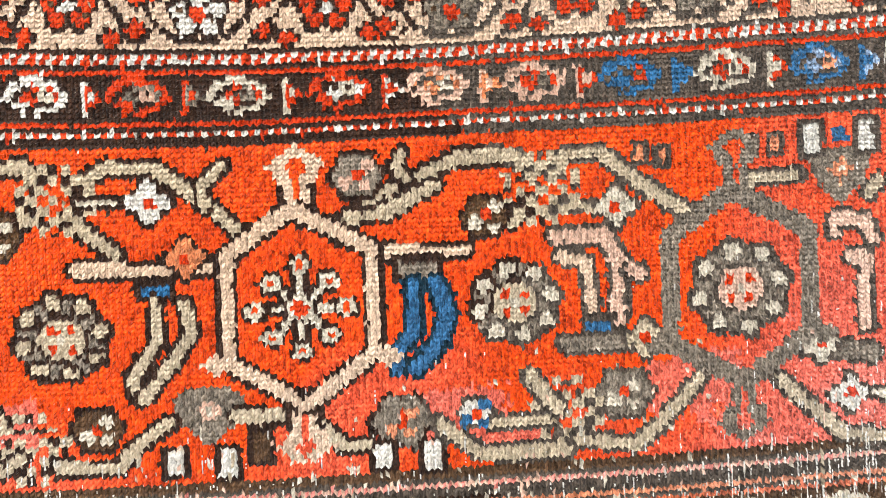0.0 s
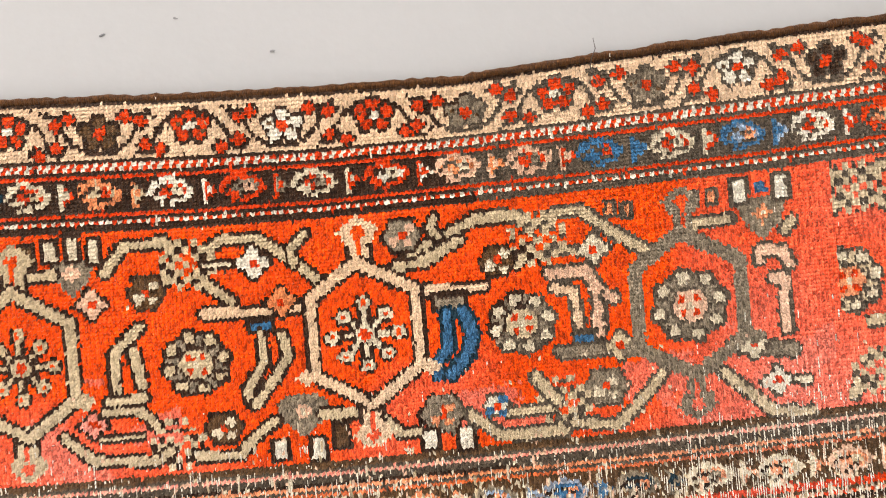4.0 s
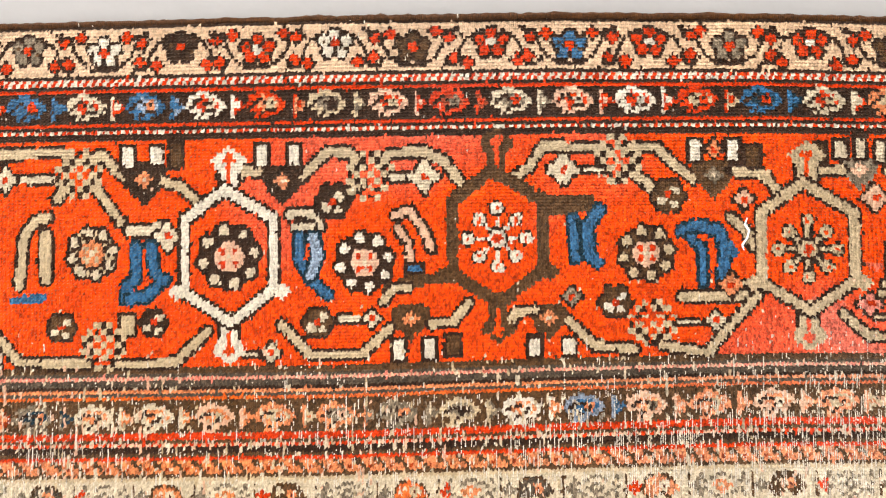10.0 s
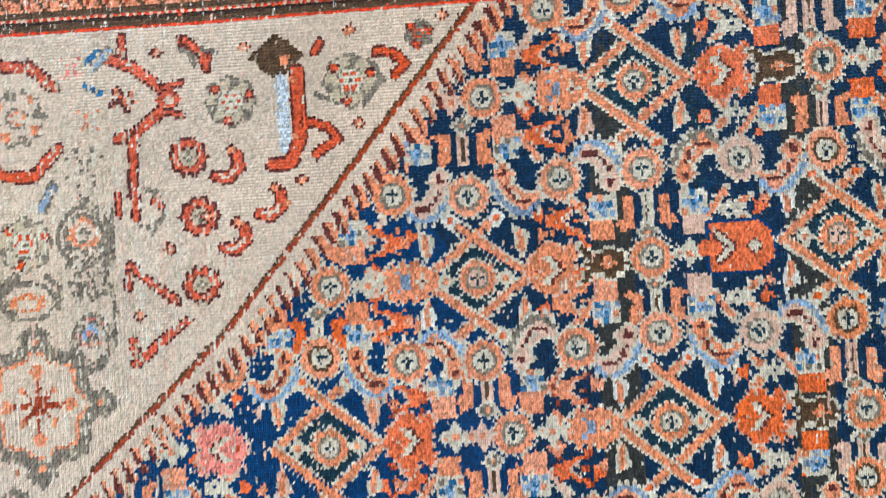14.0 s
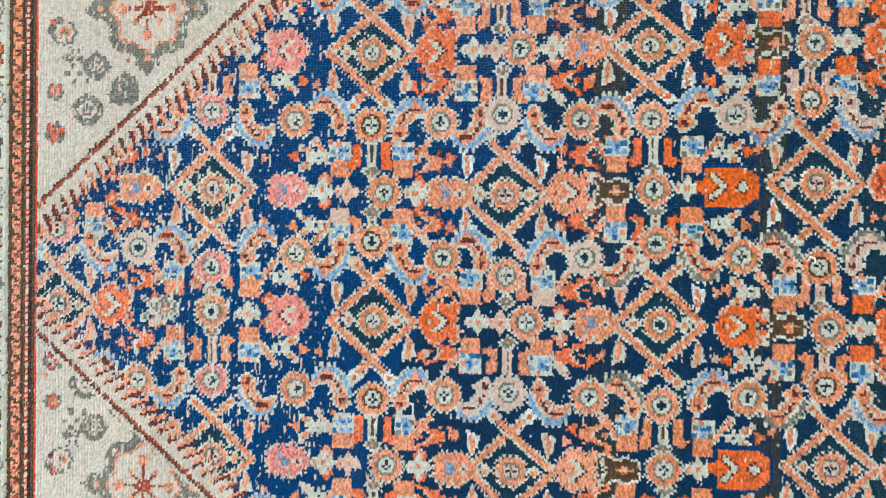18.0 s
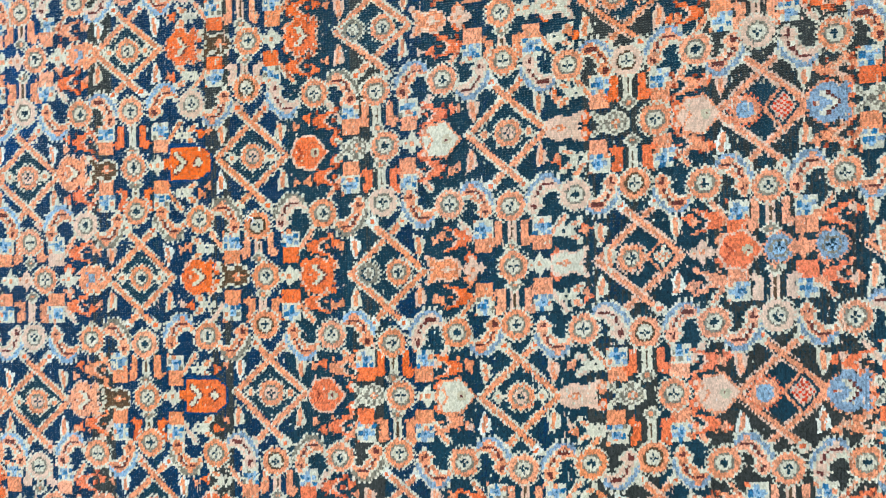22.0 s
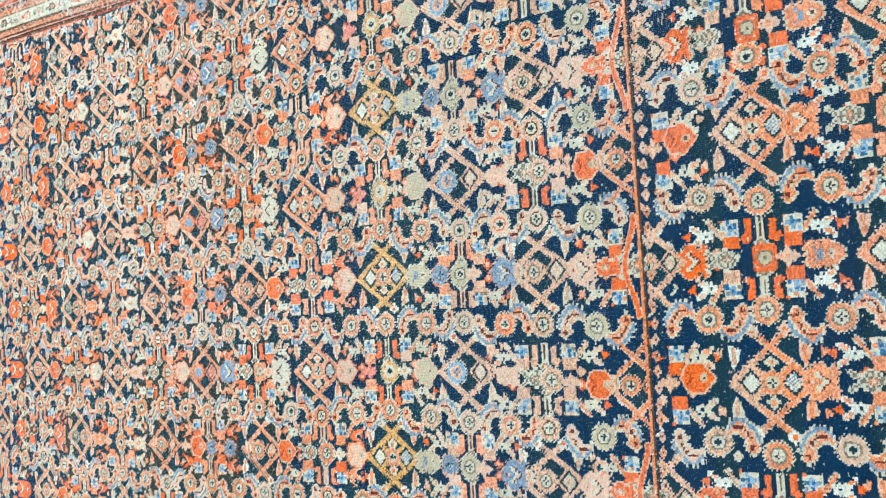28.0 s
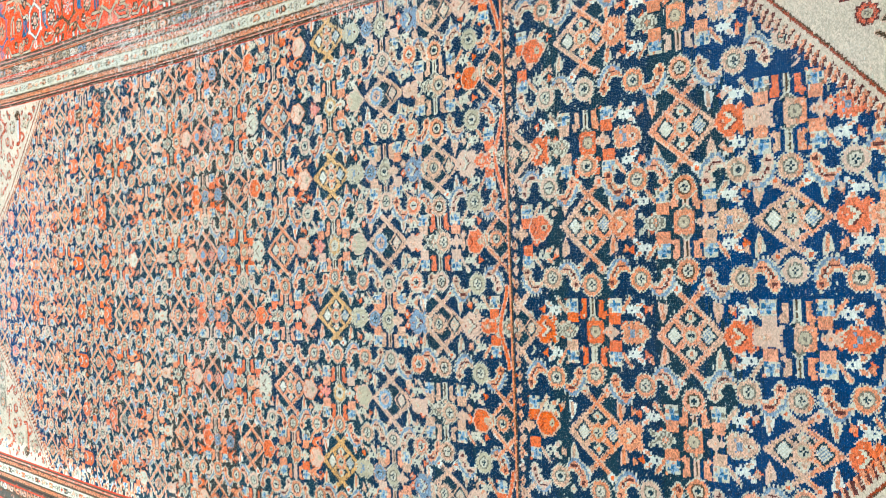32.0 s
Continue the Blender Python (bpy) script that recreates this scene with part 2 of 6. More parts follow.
window_wall("wall_west", "y", Y0 - T, Y1 + T, X0, -1, -3.3, 1.9, 0.4, 2.7)
# opening made up to go with the added side lamp
window_wall("wall_north", "x", X0, X1, Y1, 1, -2.5, 3.7, 0.4, 2.7)
tagged(part("wall_east", box(bmesh.new(), X1, X1 + T, Y0 - T, Y1 + T, 0, HT), WALL), "unseen plain white wall, added to close the room", "wall", kind="structure")
tagged(part("wall_south", box(bmesh.new(), X0, X1, Y0 - T, Y0, 0, HT), WALL), "unseen plain white wall, added to close the room", "wall", kind="structure")

# ---- the rug: knots on a grid, x along its length, y across, both in knots ----
XL, XR, YT, YB = -414, 843, 54, -545
CW, CH = 0.5, 0.8                            # one tuft: half a knot wide, and a row's height
NX, NY = int((XR - XL) / CW), int((YT - YB) / CH)
D = np.full((NY, NX), ID["brown"], np.uint8)
P = np.zeros((NY, NX), np.int32)
rng = np.random.RandomState(7)
FX0, FX1, FY0, FY1 = -286, 715, -418, -73     # the field
PARTS = [("pile", None, "", "")]              # name, parent, label, kind
COUNT = {}
CUR = [0]


LIMIT = {"rosette": 1100, "tulip": 900, "star_bud": 1100, "sprig": 800, "thorn_bar": 900, "stem": 800, "leaf": 800, "bud": 1500, "curled_leaf": 600, "stalk": 500, "cross_bud": 400}        # the other kinds are joined past 300


def begin(name, zone, label=""):
    """Start a motif: what is drawn next belongs to it."""
    key = (name, zone)
    COUNT[key] = COUNT.get(key, 0) + 1
    if COUNT[key] > LIMIT.get(name, 300):
        rest = (name + "s", zone)
        if rest not in COUNT:
            PARTS.append((name + "s", zone, "", "stuff"))
            COUNT[rest] = len(PARTS) - 1
        CUR[0] = COUNT[rest]
    else:
        PARTS.append((name, zone, label, ""))
        CUR[0] = len(PARTS) - 1
    return CUR[0]


def window_of(x0, x1, y0, y1):
    i0, i1 = max(0, int(math.floor((x0 - XL) / CW))), min(NX, int(math.ceil((x1 - XL) / CW)) + 1)
    j0, j1 = max(0, int(math.floor((YT - y1) / CH))), min(NY, int(math.ceil((YT - y0) / CH)) + 1)
    if i1 <= i0 or j1 <= j0:
        return None
    xs, ys = XL + (np.arange(i0, i1) + 0.5) * CW, YT - (np.arange(j0, j1) + 0.5) * CH
    return (slice(j0, j1), slice(i0, i1)), *np.meshgrid(xs, ys)


CLIP = [None]                                 # a mask that motifs are kept within


ZOOM = [None]                                 # a centre and a scale for the motif being drawn


def zx(x, y):
    if ZOOM[0] is None:
        return x, y
    cx, cy, f = ZOOM[0]
    return cx + (x - cx) * f, cy + (y - cy) * f


def zs(r):
    return r if ZOOM[0] is None else r * ZOOM[0][2]


def ink(sl, mask, dye):
    if CLIP[0] is not None:
        mask = mask & CLIP[0][sl]
    D[sl][mask] = ID[dye]
    P[sl][mask] = CUR[0]


def path(pts, w, dye, edge=None, ew=0.75):
    """A line of that width, in knots, with an outline."""
    pts, w = [zx(*p) for p in pts], zs(w)
    pad = w + 2
    xs, ys = [p[0] for p in pts], [p[1] for p in pts]
    got = window_of(min(xs) - pad, max(xs) + pad, min(ys) - pad, max(ys) + pad)
    if not got:
        return
    sl, X, Y = got
    d = np.full(X.shape, 1e9)
    for (ax, ay), (bx, by) in zip(pts, pts[1:]):
        vx, vy = bx - ax, by - ay
        t = np.clip(((X - ax) * vx + (Y - ay) * vy) / max(1e-6, vx * vx + vy * vy), 0, 1)
        d = np.minimum(d, np.hypot(X - ax - t * vx, Y - ay - t * vy))
    if edge:
        ink(sl, d <= w / 2 + ew, edge)
    ink(sl, d <= w / 2, dye)


def disc(cx, cy, r, dye, squash=1.0, lobes=0, depth=0.0, turn=0.0):
    (cx, cy), r = zx(cx, cy), zs(r)
    got = window_of(cx - r - 1, cx + r + 1, cy - r - 1, cy + r + 1)
    if not got:
        return
    sl, X, Y = got
    a = np.arctan2(Y - cy, X - cx)
    rr = r * (1 + depth * np.cos(lobes * (a - turn))) if lobes else r
    ink(sl, np.hypot(X - cx, (Y - cy) * squash) <= rr, dye)


def lozenge(cx, cy, rx, ry, dye):
    (cx, cy), rx, ry = zx(cx, cy), zs(rx), zs(ry)
    got = window_of(cx - rx - 1, cx + rx + 1, cy - ry - 1, cy + ry + 1)
    if got:
        sl, X, Y = got
        ink(sl, abs(X - cx) / rx + abs(Y - cy) / ry <= 1, dye)


def rect(x0, x1, y0, y1, dye):
    (x0, y0), (x1, y1) = zx(x0, y0), zx(x1, y1)
    got = window_of(x0, x1, y0, y1)
    if got:
        sl, X, Y = got
        ink(sl, (X >= x0) & (X <= x1) & (Y >= y0) & (Y <= y1), dye)


def shape(pts, dye):
    """A filled polygon."""
    pts = [zx(*p) for p in pts]
    xs, ys = [p[0] for p in pts], [p[1] for p in pts]
    got = window_of(min(xs), max(xs), min(ys), max(ys))
    if not got:
        return
    sl, X, Y = got
    inside = np.zeros(X.shape, bool)
    for (ax, ay), (bx, by) in zip(pts, pts[1:] + pts[:1]):
        if ay != by:
            inside ^= ((ay > Y) != (by > Y)) & (X < (bx - ax) * (Y - ay) / (by - ay) + ax)
    ink(sl, inside, dye)


def dot(x, y, dye, r=0.6):
    rect(x - r, x + r, y - r, y + r, dye)


# zones: rings of border bands counted from the outer edge, then the field and its four corners
def zone(name, label, kind=""):
    PARTS.append((name, "rug", label, kind))
    return len(PARTS) - 1


Z_OUT = zone("outer_guard", "ivory guard stripe with a meandering vine and small flowers")
Z_ROPE1 = zone("rope_stripe", "narrow red stripe with white barber-pole dots")
Z_DARK1 = zone("dark_guard", "dark brown guard stripe with small red and cream paisleys")
Z_ROPE2 = zone("rope_stripe", "narrow red stripe with white barber-pole dots")
Z_MAIN = zone("main_border", "bright brick-red main border with turtle medallions and vines")
Z_ROPE3 = zone("rope_stripe", "worn narrow brown and pink stripes")
Z_DARK2 = zone("dark_guard", "worn dark brown guard stripe with paisleys")
Z_ROPE4 = zone("rope_stripe", "worn narrow brown and red stripes")
Z_WAVE1 = zone("wave_stripe", "red stripe with a brown running wave")
Z_IVORY = zone("inner_guard", "worn cream guard stripe with small paisleys and lozenges")
Z_WAVE2 = zone("wave_stripe", "red stripe with a brown running wave")
Z_ROPE5 = zone("rope_stripe", "worn narrow brown and red stripes")
Z_FIELD = zone("field", "navy blue field of diamonds, rosettes and curled leaves")
Z_CORNER = [zone("corner_panel", "beige corner panel with red and grey flowers") for _ in range(4)]

BANDS = ((0, 12, Z_OUT), (12, 16, Z_ROPE1), (16, 23, Z_DARK1), (23, 27, Z_ROPE2), (27, 82, Z_MAIN), (82, 90, Z_ROPE3), (90, 98, Z_DARK2),
         (98, 103, Z_ROPE4), (103, 108, Z_WAVE1), (108, 117, Z_IVORY), (117, 122, Z_WAVE2), (122, 127, Z_ROPE5))
def band_rows(a, b):
    return slice(int(round(a / CH)), max(int(round(a / CH)) + 1, int(round(b / CH))))


for a, b, z in BANDS:
    P[band_rows(a, b)] = z
cols = np.arange(NX)


def rows_of(a, b, dye):
    D[band_rows(a, b)] = ID[dye]


def row(d, dye):
    rows_of(d, d + 1, dye)


def rope(d, one, two, step=1.0):
    """Slanting dots of two colours."""
    for k, r in enumerate(range(*band_rows(d, d + 1).indices(NY))):
        D[r] = np.where(((cols * CW + k * 0.5) // step) % 2 == 0, ID[one], ID[two])


rows_of(0, 1, "brown"); rows_of(1, 12, "ivory")
row(12, "dark"); rope(13, "white", "red"); row(14, "dark"); row(15, "red")
rows_of(16, 23, "dark"); row(23, "red"); row(24, "dark"); rope(25, "white", "red"); row(26, "dark")
rows_of(27, 82, "ground")
for d, n in zip(range(82, 90), ("bistre", "umber", "pink", "umber", "dark", "coral", "umber", "brick")):
    row(d, n)
rope(84, "pale", "pink", 0.5)
rows_of(90, 98, "bistre"); row(98, "red"); row(99, "bistre"); rope(100, "pale", "red", 1); row(101, "dark"); row(102, "bistre")
rows_of(103, 108, "coral"); row(103, "red"); row(107, "bistre")
rows_of(108, 117, "cream"); row(108, "beige"); row(116, "beige")
rows_of(117, 122, "coral"); row(117, "bistre"); row(122, "bistre"); rope(123, "pale", "red", 1); row(124, "dark"); row(125, "bistre"); row(126, "red")
for x in range(XL + 4, XR - 4, 5):             # running waves: slanting hooks
    for y, z in ((YT - 104, Z_WAVE1), (YT - 118, Z_WAVE2)):
        CUR[0] = z
        path([(x, y - 0.4), (x + 1.6, y - 1.6), (x + 2.6, y - 3.2)], 1.0, "bistre")
        dot(x + 3.4, y - 2.2, "rust", 0.6)


def small_flower(x, y, petal, heart):
    begin("flower", Z_OUT)
    n = 5
    spots = [(x + 2.9 * math.cos(t), y + 2.3 * math.sin(t)) for t in [math.pi / 2 + 2 * math.pi * a / n for a in range(n)]]
    for px, py in spots:
        disc(px, py, 2.0, "dark")
    disc(x, y, 2.4, "dark")
    for px, py in spots:
        disc(px, py, 1.3, petal)
    disc(x, y, 1.2, heart)
    dot(x - 2.6, y + 0.8, "bistre", 0.4)
    dot(x + 2.4, y - 0.9, "bistre", 0.4)


def vine_bits(x, side):
    """The black vine of the outer guard: an S round each flower, with red buds."""
    begin("vine", Z_OUT)
    s = side
    arc = [(x + 8.2 * math.cos(t), 47.3 + s * (-3.6 + 8.0 * math.sin(t))) for t in [math.pi * (1 - k / 8) for k in range(9)]]
    path([(x - 11, 47.3 - s * 4.4)] + arc + [(x + 11, 47.3 - s * 4.4)], 0.9, "dark")
    for dx, dy in ((-6.2, -3.4), (6.2, -3.4), (9.6, 2.4), (-9.6, 2.4)):
        bx, by = x + dx + rng.uniform(-0.7, 0.7), 47.3 + s * dy + rng.uniform(-0.5, 0.5)
        lozenge(bx, by, 2.3, 2.1, "dark")
        lozenge(bx, by, 1.7, 1.5, "red")
    path([(x - 9, 47.3 + s * 4.6), (x - 7, 47.3 + s * 2.6)], 0.7, "dark")
    path([(x + 7, 47.3 + s * 4.8), (x + 8.6, 47.3 + s * 3.2)], 0.7, "dark")


flower_dyes = ("brown", "red", "white", "bistre", "red", "blue", "red", "grey", "red", "bistre", "red", "white", "red", "grey", "red", "grey", "white")
k = 0
x = -153.0 - 19.2 * 13
while x < XR - 12:
    vine_bits(x, 1 if k % 2 else -1)
    dye = flower_dyes[(k - 13) % 17]
    small_flower(x, 47.8 + (0.6 if k % 2 else -0.4), dye, "red" if dye != "red" else "white")
    x += 19.2
    k += 1


def paisley(x, y, a, b, c, zone_id, flip=1):
    """A leaning teardrop with a jagged rim, and the small arrow beside it."""
    begin("paisley", zone_id)
    shape([(x - 4.6, y - 0.6), (x - 3.6, y + 2.2), (x - 0.4, y + 3.5), (x + 3, y + 2.6), (x + 5.8, y + 0.2), (x + 3.6, y - 2.0), (x + 1.4, y - 2.4), (x + 0.4, y - 3.4), (x - 2.2, y - 3.4), (x - 1.8, y - 1.6)], a)
    shape([(x - 2.8, y + 0.6), (x - 0.4, y + 2.3), (x + 2.6, y + 1.7), (x + 4.4, y + 0.2), (x + 2.4, y - 1.3), (x + 0.2, y - 1.4)], b)
    disc(x + 1.9, y + 0.3, 1.2, c)
    path([(x - 3.2, y - 0.4), (x - 1.4, y + 1.2), (x + 0.4, y + 0.9)], 0.8, "dark")
    path([(x - 1.0, y - 2.6), (x + 0.8, y - 1.0), (x + 3.0, y - 1.2)], 0.6, "dark")
    dot(x + 1.9, y + 0.3, "dark", 0.4)
    rect(x + 7.0, x + 8.0, y - 2.8, y + 2.8, a)
    shape([(x + 7.6, y + 2.2), (x + 10.6, y), (x + 7.6, y - 2.2)], b if b != "dark" else a)
    dot(x + 8.6, y, a, 0.6)


combos = (("white", "red", "cream"), ("red", "coral", "beige"), ("beige", "grey", "dark"), ("pale", "red", "beige"), ("red", "rust", "grey"), ("cream", "grey", "red"), ("pale", "red", "cream"),
          ("white", "red", "white"), ("red", "beige", "red"), ("blue", "deep", "red"), ("cream", "red", "beige"), ("coral", "beige", "red"), ("white", "red", "cream"), ("red", "grey", "pale"),
          ("cream", "red", "grey"), ("red", "white", "cream"), ("pale", "coral", "cream"), ("pale", "red", "grey"), ("blue", "blue", "red"), ("cream", "red", "cream"), ("blue", "sky", "coral"))
x, k = -147.3 - 15.05 * 17, -17
while x < XR - 14:
    paisley(x, 34.6, *combos[k % 21], Z_DARK1)
    paisley(x + 2.0, -40.0, *(("slate", "blue", "coral") if -60 < x < -45 or 98 < x < 112 else [c if c not in ("blue", "red") else {"blue": "grey", "red": "coral"}[c] for c in combos[(k * 5 + 3) % 21]]), Z_DARK2)
    x += 15.05
    k += 1
x, k = -217.0 - 15.0 * 13, 0
while x < XR - 12:                             # the cream guard: paisleys and lozenges by turns
    begin("paisley" if k % 2 else "lozenge", Z_IVORY)
    y = -58.5
    if k % 2:
        a, b = (("coral", "cream"), ("bistre", "coral"), ("brick", "beige"), ("umber", "coral"))[(k // 2) % 4]
        for w, dye in ((0.7, "bistre"), (0.0, a)):
            shape([(x - 3.6 - w, y - 1.4), (x - 2.6 - w, y + 1.6 + w), (x, y + 2.6 + w), (x + 2.6, y + 1.8 + w), (x + 4.6 + w, y - 0.6), (x + 2.4, y - 2.2 - w), (x + 0.6, y - 1.0 - w), (x - 1.6, y - 2.4 - w)], dye)
        disc(x + 1.2, y + 0.2, 1.2, b)
        dot(x + 1.2, y + 0.2, "maroon", 0.4)
        path([(x - 2.2, y + 0.2), (x - 0.4, y + 1.2)], 0.6, "cream")
    else:
        lozenge(x, y, 6, 3.4, "grey")
        lozenge(x, y, 5, 2.6, "cream")
        lozenge(x, y, 2.6, 1.7, "coral" if k % 4 else "grey")
        dot(x, y, "cream", 0.6)
        for dx in (-5, 5):
            dot(x + dx, y + 2, "grey", 0.6)
            dot(x + dx, y - 2, "grey", 0.6)
    rect(x + 7, x + 7.7, y - 2.8, y + 2.8, "bistre")
    lozenge(x + 9.3, y, 1.8, 1.8, "grey" if k % 3 else "red")
    x += 15.0
    k += 1

# ---- main border: medallions joined by crossing vines ----
CX = 0.0


def rosette(x, y, r, petal, lobe, heart, seed, zone_id, n=8):
    begin("rosette", zone_id)
    disc(x, y, r, "dark", 1.0, n, 0.06, 0.2)
    disc(x, y, r - 0.7, petal, 1.0, n, 0.06, 0.2)
    for i in range(n):
        t = 2 * math.pi * (i + 0.25) / n
        disc(x + (r - 1.7) * math.cos(t), y + (r - 1.7) * math.sin(t), 1.75, "dark")
    for i in range(n):
        t = 2 * math.pi * (i + 0.25) / n
        disc(x + (r - 1.7) * math.cos(t), y + (r - 1.7) * math.sin(t), 1.2, lobe)
    disc(x, y, r * 0.52, "dark")
    disc(x, y, r * 0.45, heart)
    for i in range(4):
        t = math.pi / 4 + i * math.pi / 2
        disc(x + r * 0.27 * math.cos(t), y + r * 0.27 * math.sin(t), 0.75, seed)
    dot(x, y, "cream", 0.6)


def turtle(cx, cy, dye, inner, edge="dark", wide=11.0, arms=True):
    """A hexagonal medallion with a finial above and below."""
    begin("medallion", Z_MAIN)
    w = wide
    hexa = [(cx - 1, cy + 16), (cx + w, cy + 9), (cx + w, cy - 8), (cx + 0.5, cy - 16), (cx - w, cy - 8.5), (cx - w, cy + 9), (cx - 1, cy + 16)]
    heavy = 3.2 if dye in ("bistre", "grey") else 2.3
    edge2 = None if dye in ("bistre", "grey", "blue") else edge
    for s in (1, -1):
        path([(cx, cy + s * 15.5), (cx, cy + s * 21)], 4.4, dye, edge2)
        disc(cx, cy + s * 22.6, 3.4, dye, 1.2, 3, 0.18, math.pi / 2 * s)
        shape([(cx - 4.6, cy + s * 22.6), (cx - 2.5, cy + s * 24.6), (cx + 2.5, cy + s * 24.6), (cx + 4.6, cy + s * 22.6), (cx + 2, cy + s * 21.4), (cx - 2, cy + s * 21.4)], dye)
        path([(cx, cy + s * 17), (cx, cy + s * 21)], 1.0, "ground")
        lozenge(cx, cy + s * 22.8, 1.7, 1.7, "ground")
    path(hexa, heavy, dye, edge2)
    shape([(x * 0.86 + cx * 0.14, y * 0.84 + cy * 0.16) for x, y in hexa[:-1]], "ground")
    for px, py in ((cx + w + 2, cy - 8.5), (cx - w - 2, cy - 8.5)):
        lozenge(px, py, 2.6, 2.2, dye)
    begin("star_flower" if inner != "rosette" else "rosette", Z_MAIN)
    if inner == "rosette":
        rosette(cx, cy, 8.2, "dark" if dye == "white" else "grey", "cream", "pale", "red", Z_MAIN)
    else:
        ray, n, tips = inner
        for i in range(n):
            t = math.pi / 2 + 2 * math.pi * i / n
            far = 7.0 if i % 2 == 0 else 6.2
            ex, ey = cx + far * math.cos(t), cy + far * math.sin(t)
            path([(cx, cy), (ex, ey)], 1.0, ray, "dark" if ray != "white" else None, 0.8)
            if tips:
                disc(ex, ey, 1.9, "dark")
                disc(ex, ey, 1.5, ray)
                dot(ex, ey, "ground", 0.5)
        disc(cx, cy, 2.7, "dark")
        disc(cx, cy, 2.2, ray)
        lozenge(cx, cy, 1.6, 1.6, "red")


def bud(x, y, dx, dye, edge="dark"):
    """A long-stalked bud lying along the row."""
    begin("bud", Z_MAIN)
    path([(x - dx * 6, y), (x, y)], 1.0, dye, edge, 0.9)
    disc(x + dx * 1.2, y, 2.7, edge)
    disc(x + dx * 1.2, y, 2.0, dye)
    dot(x + dx * 1.2, y, "red", 0.6)


def crossing(x, y, dye):
    """Where two vines cross: a trellis of small squares."""
    begin("vine_knot", Z_MAIN)
    for i in range(-3, 4):
        for j in range(-3, 4):
            if abs(i) + abs(j) > 4:
                continue
            if (i + j) % 2 == 0:
                dot(x + i * 1.7, y + j * 1.7, dye, 0.8)
            else:
                dot(x + i * 1.7, y + j * 1.7, "dark" if abs(i) + abs(j) > 2 else "ground", 0.7)


def hook(x, y, dye, side, tall=12, edge="dark", foot=None):
    """A stepped bird-like hook with a hanging leg."""
    begin("hook", Z_MAIN)
    s = side
    path([(x - s * 4, y + tall / 2 - 1.5), (x - s * 2.5, y + tall / 2), (x + s * 1.5, y + tall / 2), (x + s * 3, y + tall / 2 - 3), (x + s * 3, y - tall / 2 + 2)], 2.0, dye, edge)
    path([(x - s * 1.2, y + tall / 2 - 3.5), (x - s * 0.4, y - tall / 2 + 2)], 1.6, dye, edge)
    shape([(x + s * 4, y + 2), (x + s * 6.6, y), (x + s * 4, y - 3)], dye)
    if foot:
        rect(x - 2.2, x + 3.2, y - tall / 2 - 0.8, y - tall / 2 + 1, foot)


def legs(x, y, dye, side):
    """A stocking-shaped leg below an arm."""
    begin("hook", Z_MAIN)
    s = side
    path([(x, y + 6), (x, y - 3), (x - s * 3, y - 6), (x - s * 3.4, y - 8)], 2.2, dye, "dark")
    path([(x + s * 4, y + 5.5), (x + s * 4, y - 1), (x + s * 2, y - 6), (x - s * 1, y - 8.6)], 2.6, dye, "dark")
    shape([(x + s * 5, y + 3), (x + s * 7.6, y), (x + s * 5, y - 3)], dye)
    path([(x + s * 2, y + 5), (x + s * 2, y - 3), (x - s * 1, y - 6.4)], 0.9, "ground")


def posy(x, y, up, dye, mark="coral"):
    """A dark heart with two pale tabs."""
    begin("posy", Z_MAIN)
    s = up
    shape([(x - 5.5, y + s * 2.5), (x + 5.5, y + s * 2.5), (x + 4, y - s * 1), (x, y - s * 5), (x - 4, y - s * 1)], dye)
    lozenge(x, y, 2.2, 2.2, mark)
    dot(x, y, "cream", 0.5)
    for dx in (-3.6, 3.6):
        rect(x + dx - 1.9, x + dx + 1.9, y + s * 6.5 - 2.8, y + s * 6.5 + 2.8, "dark")
        rect(x + dx - 1.2, x + dx + 1.2, y + s * 6.5 - 2.1, y + s * 6.5 + 2.1, "white")
    dot(x, y + s * 6.5, "coral", 0.7)


def small_rose(x, y, r=3.6, petal="bistre", lobe="cream"):
    begin("small_rosette", Z_MAIN)
    disc(x, y, r, "dark", 1, 6, 0.08)
    disc(x, y, r - 0.7, petal, 1, 6, 0.08)
    disc(x - 1.6, y - 1.2, 1.2, lobe)
    disc(x + 1.5, y + 1.3, 1.1, lobe)
    disc(x + 1.2, y - 1.8, 0.9, lobe)
    dot(x, y, "red", 0.8)


def span(xa, xb, xr, xk, ros, low, vine="beige"):
    """What fills the band between two medallions at xa and xb: vines above and below, a rosette at xr, the vine knot at xk."""
    begin("vine", Z_MAIN)
    path([(xa + 5, 13.5), (xa + 11, 17.5), (xa + 17, 23.5), (xk - 6, 24.5), (xk - 2, 22)], 2.0, vine, "dark")
    path([(xk + 2, 22), (xk + 6, 24.5), (xk + 13, 24), (xb - 12, 19), (xb - 5, 13.5)], 2.0, vine, "dark")
    path([(xk - 1, 19), (xk - 7, 15.5)], 1.8, vine, "dark")
    path([(xk + 1, 19), (xk + 8, 15), (xk + 13, 11.5)], 1.8, vine, "dark")
    crossing(xk, 20.3, "beige")
    begin("vine", Z_MAIN)
    kl = xk + low
    path([(xa + 6, -14.5), (xa + 12, -18), (xa + 18, -24.5), (kl - 6, -25), (kl - 2, -22)], 2.0, vine, "dark")
    path([(kl + 2, -22), (kl + 7, -25), (kl + 14, -24.5), (xb - 13, -19), (xb - 6, -14.5)], 2.0, vine, "dark")
    crossing(kl, -20.5, "beige")
    rosette(xr, 0.4, 7.4, *ros, Z_MAIN)


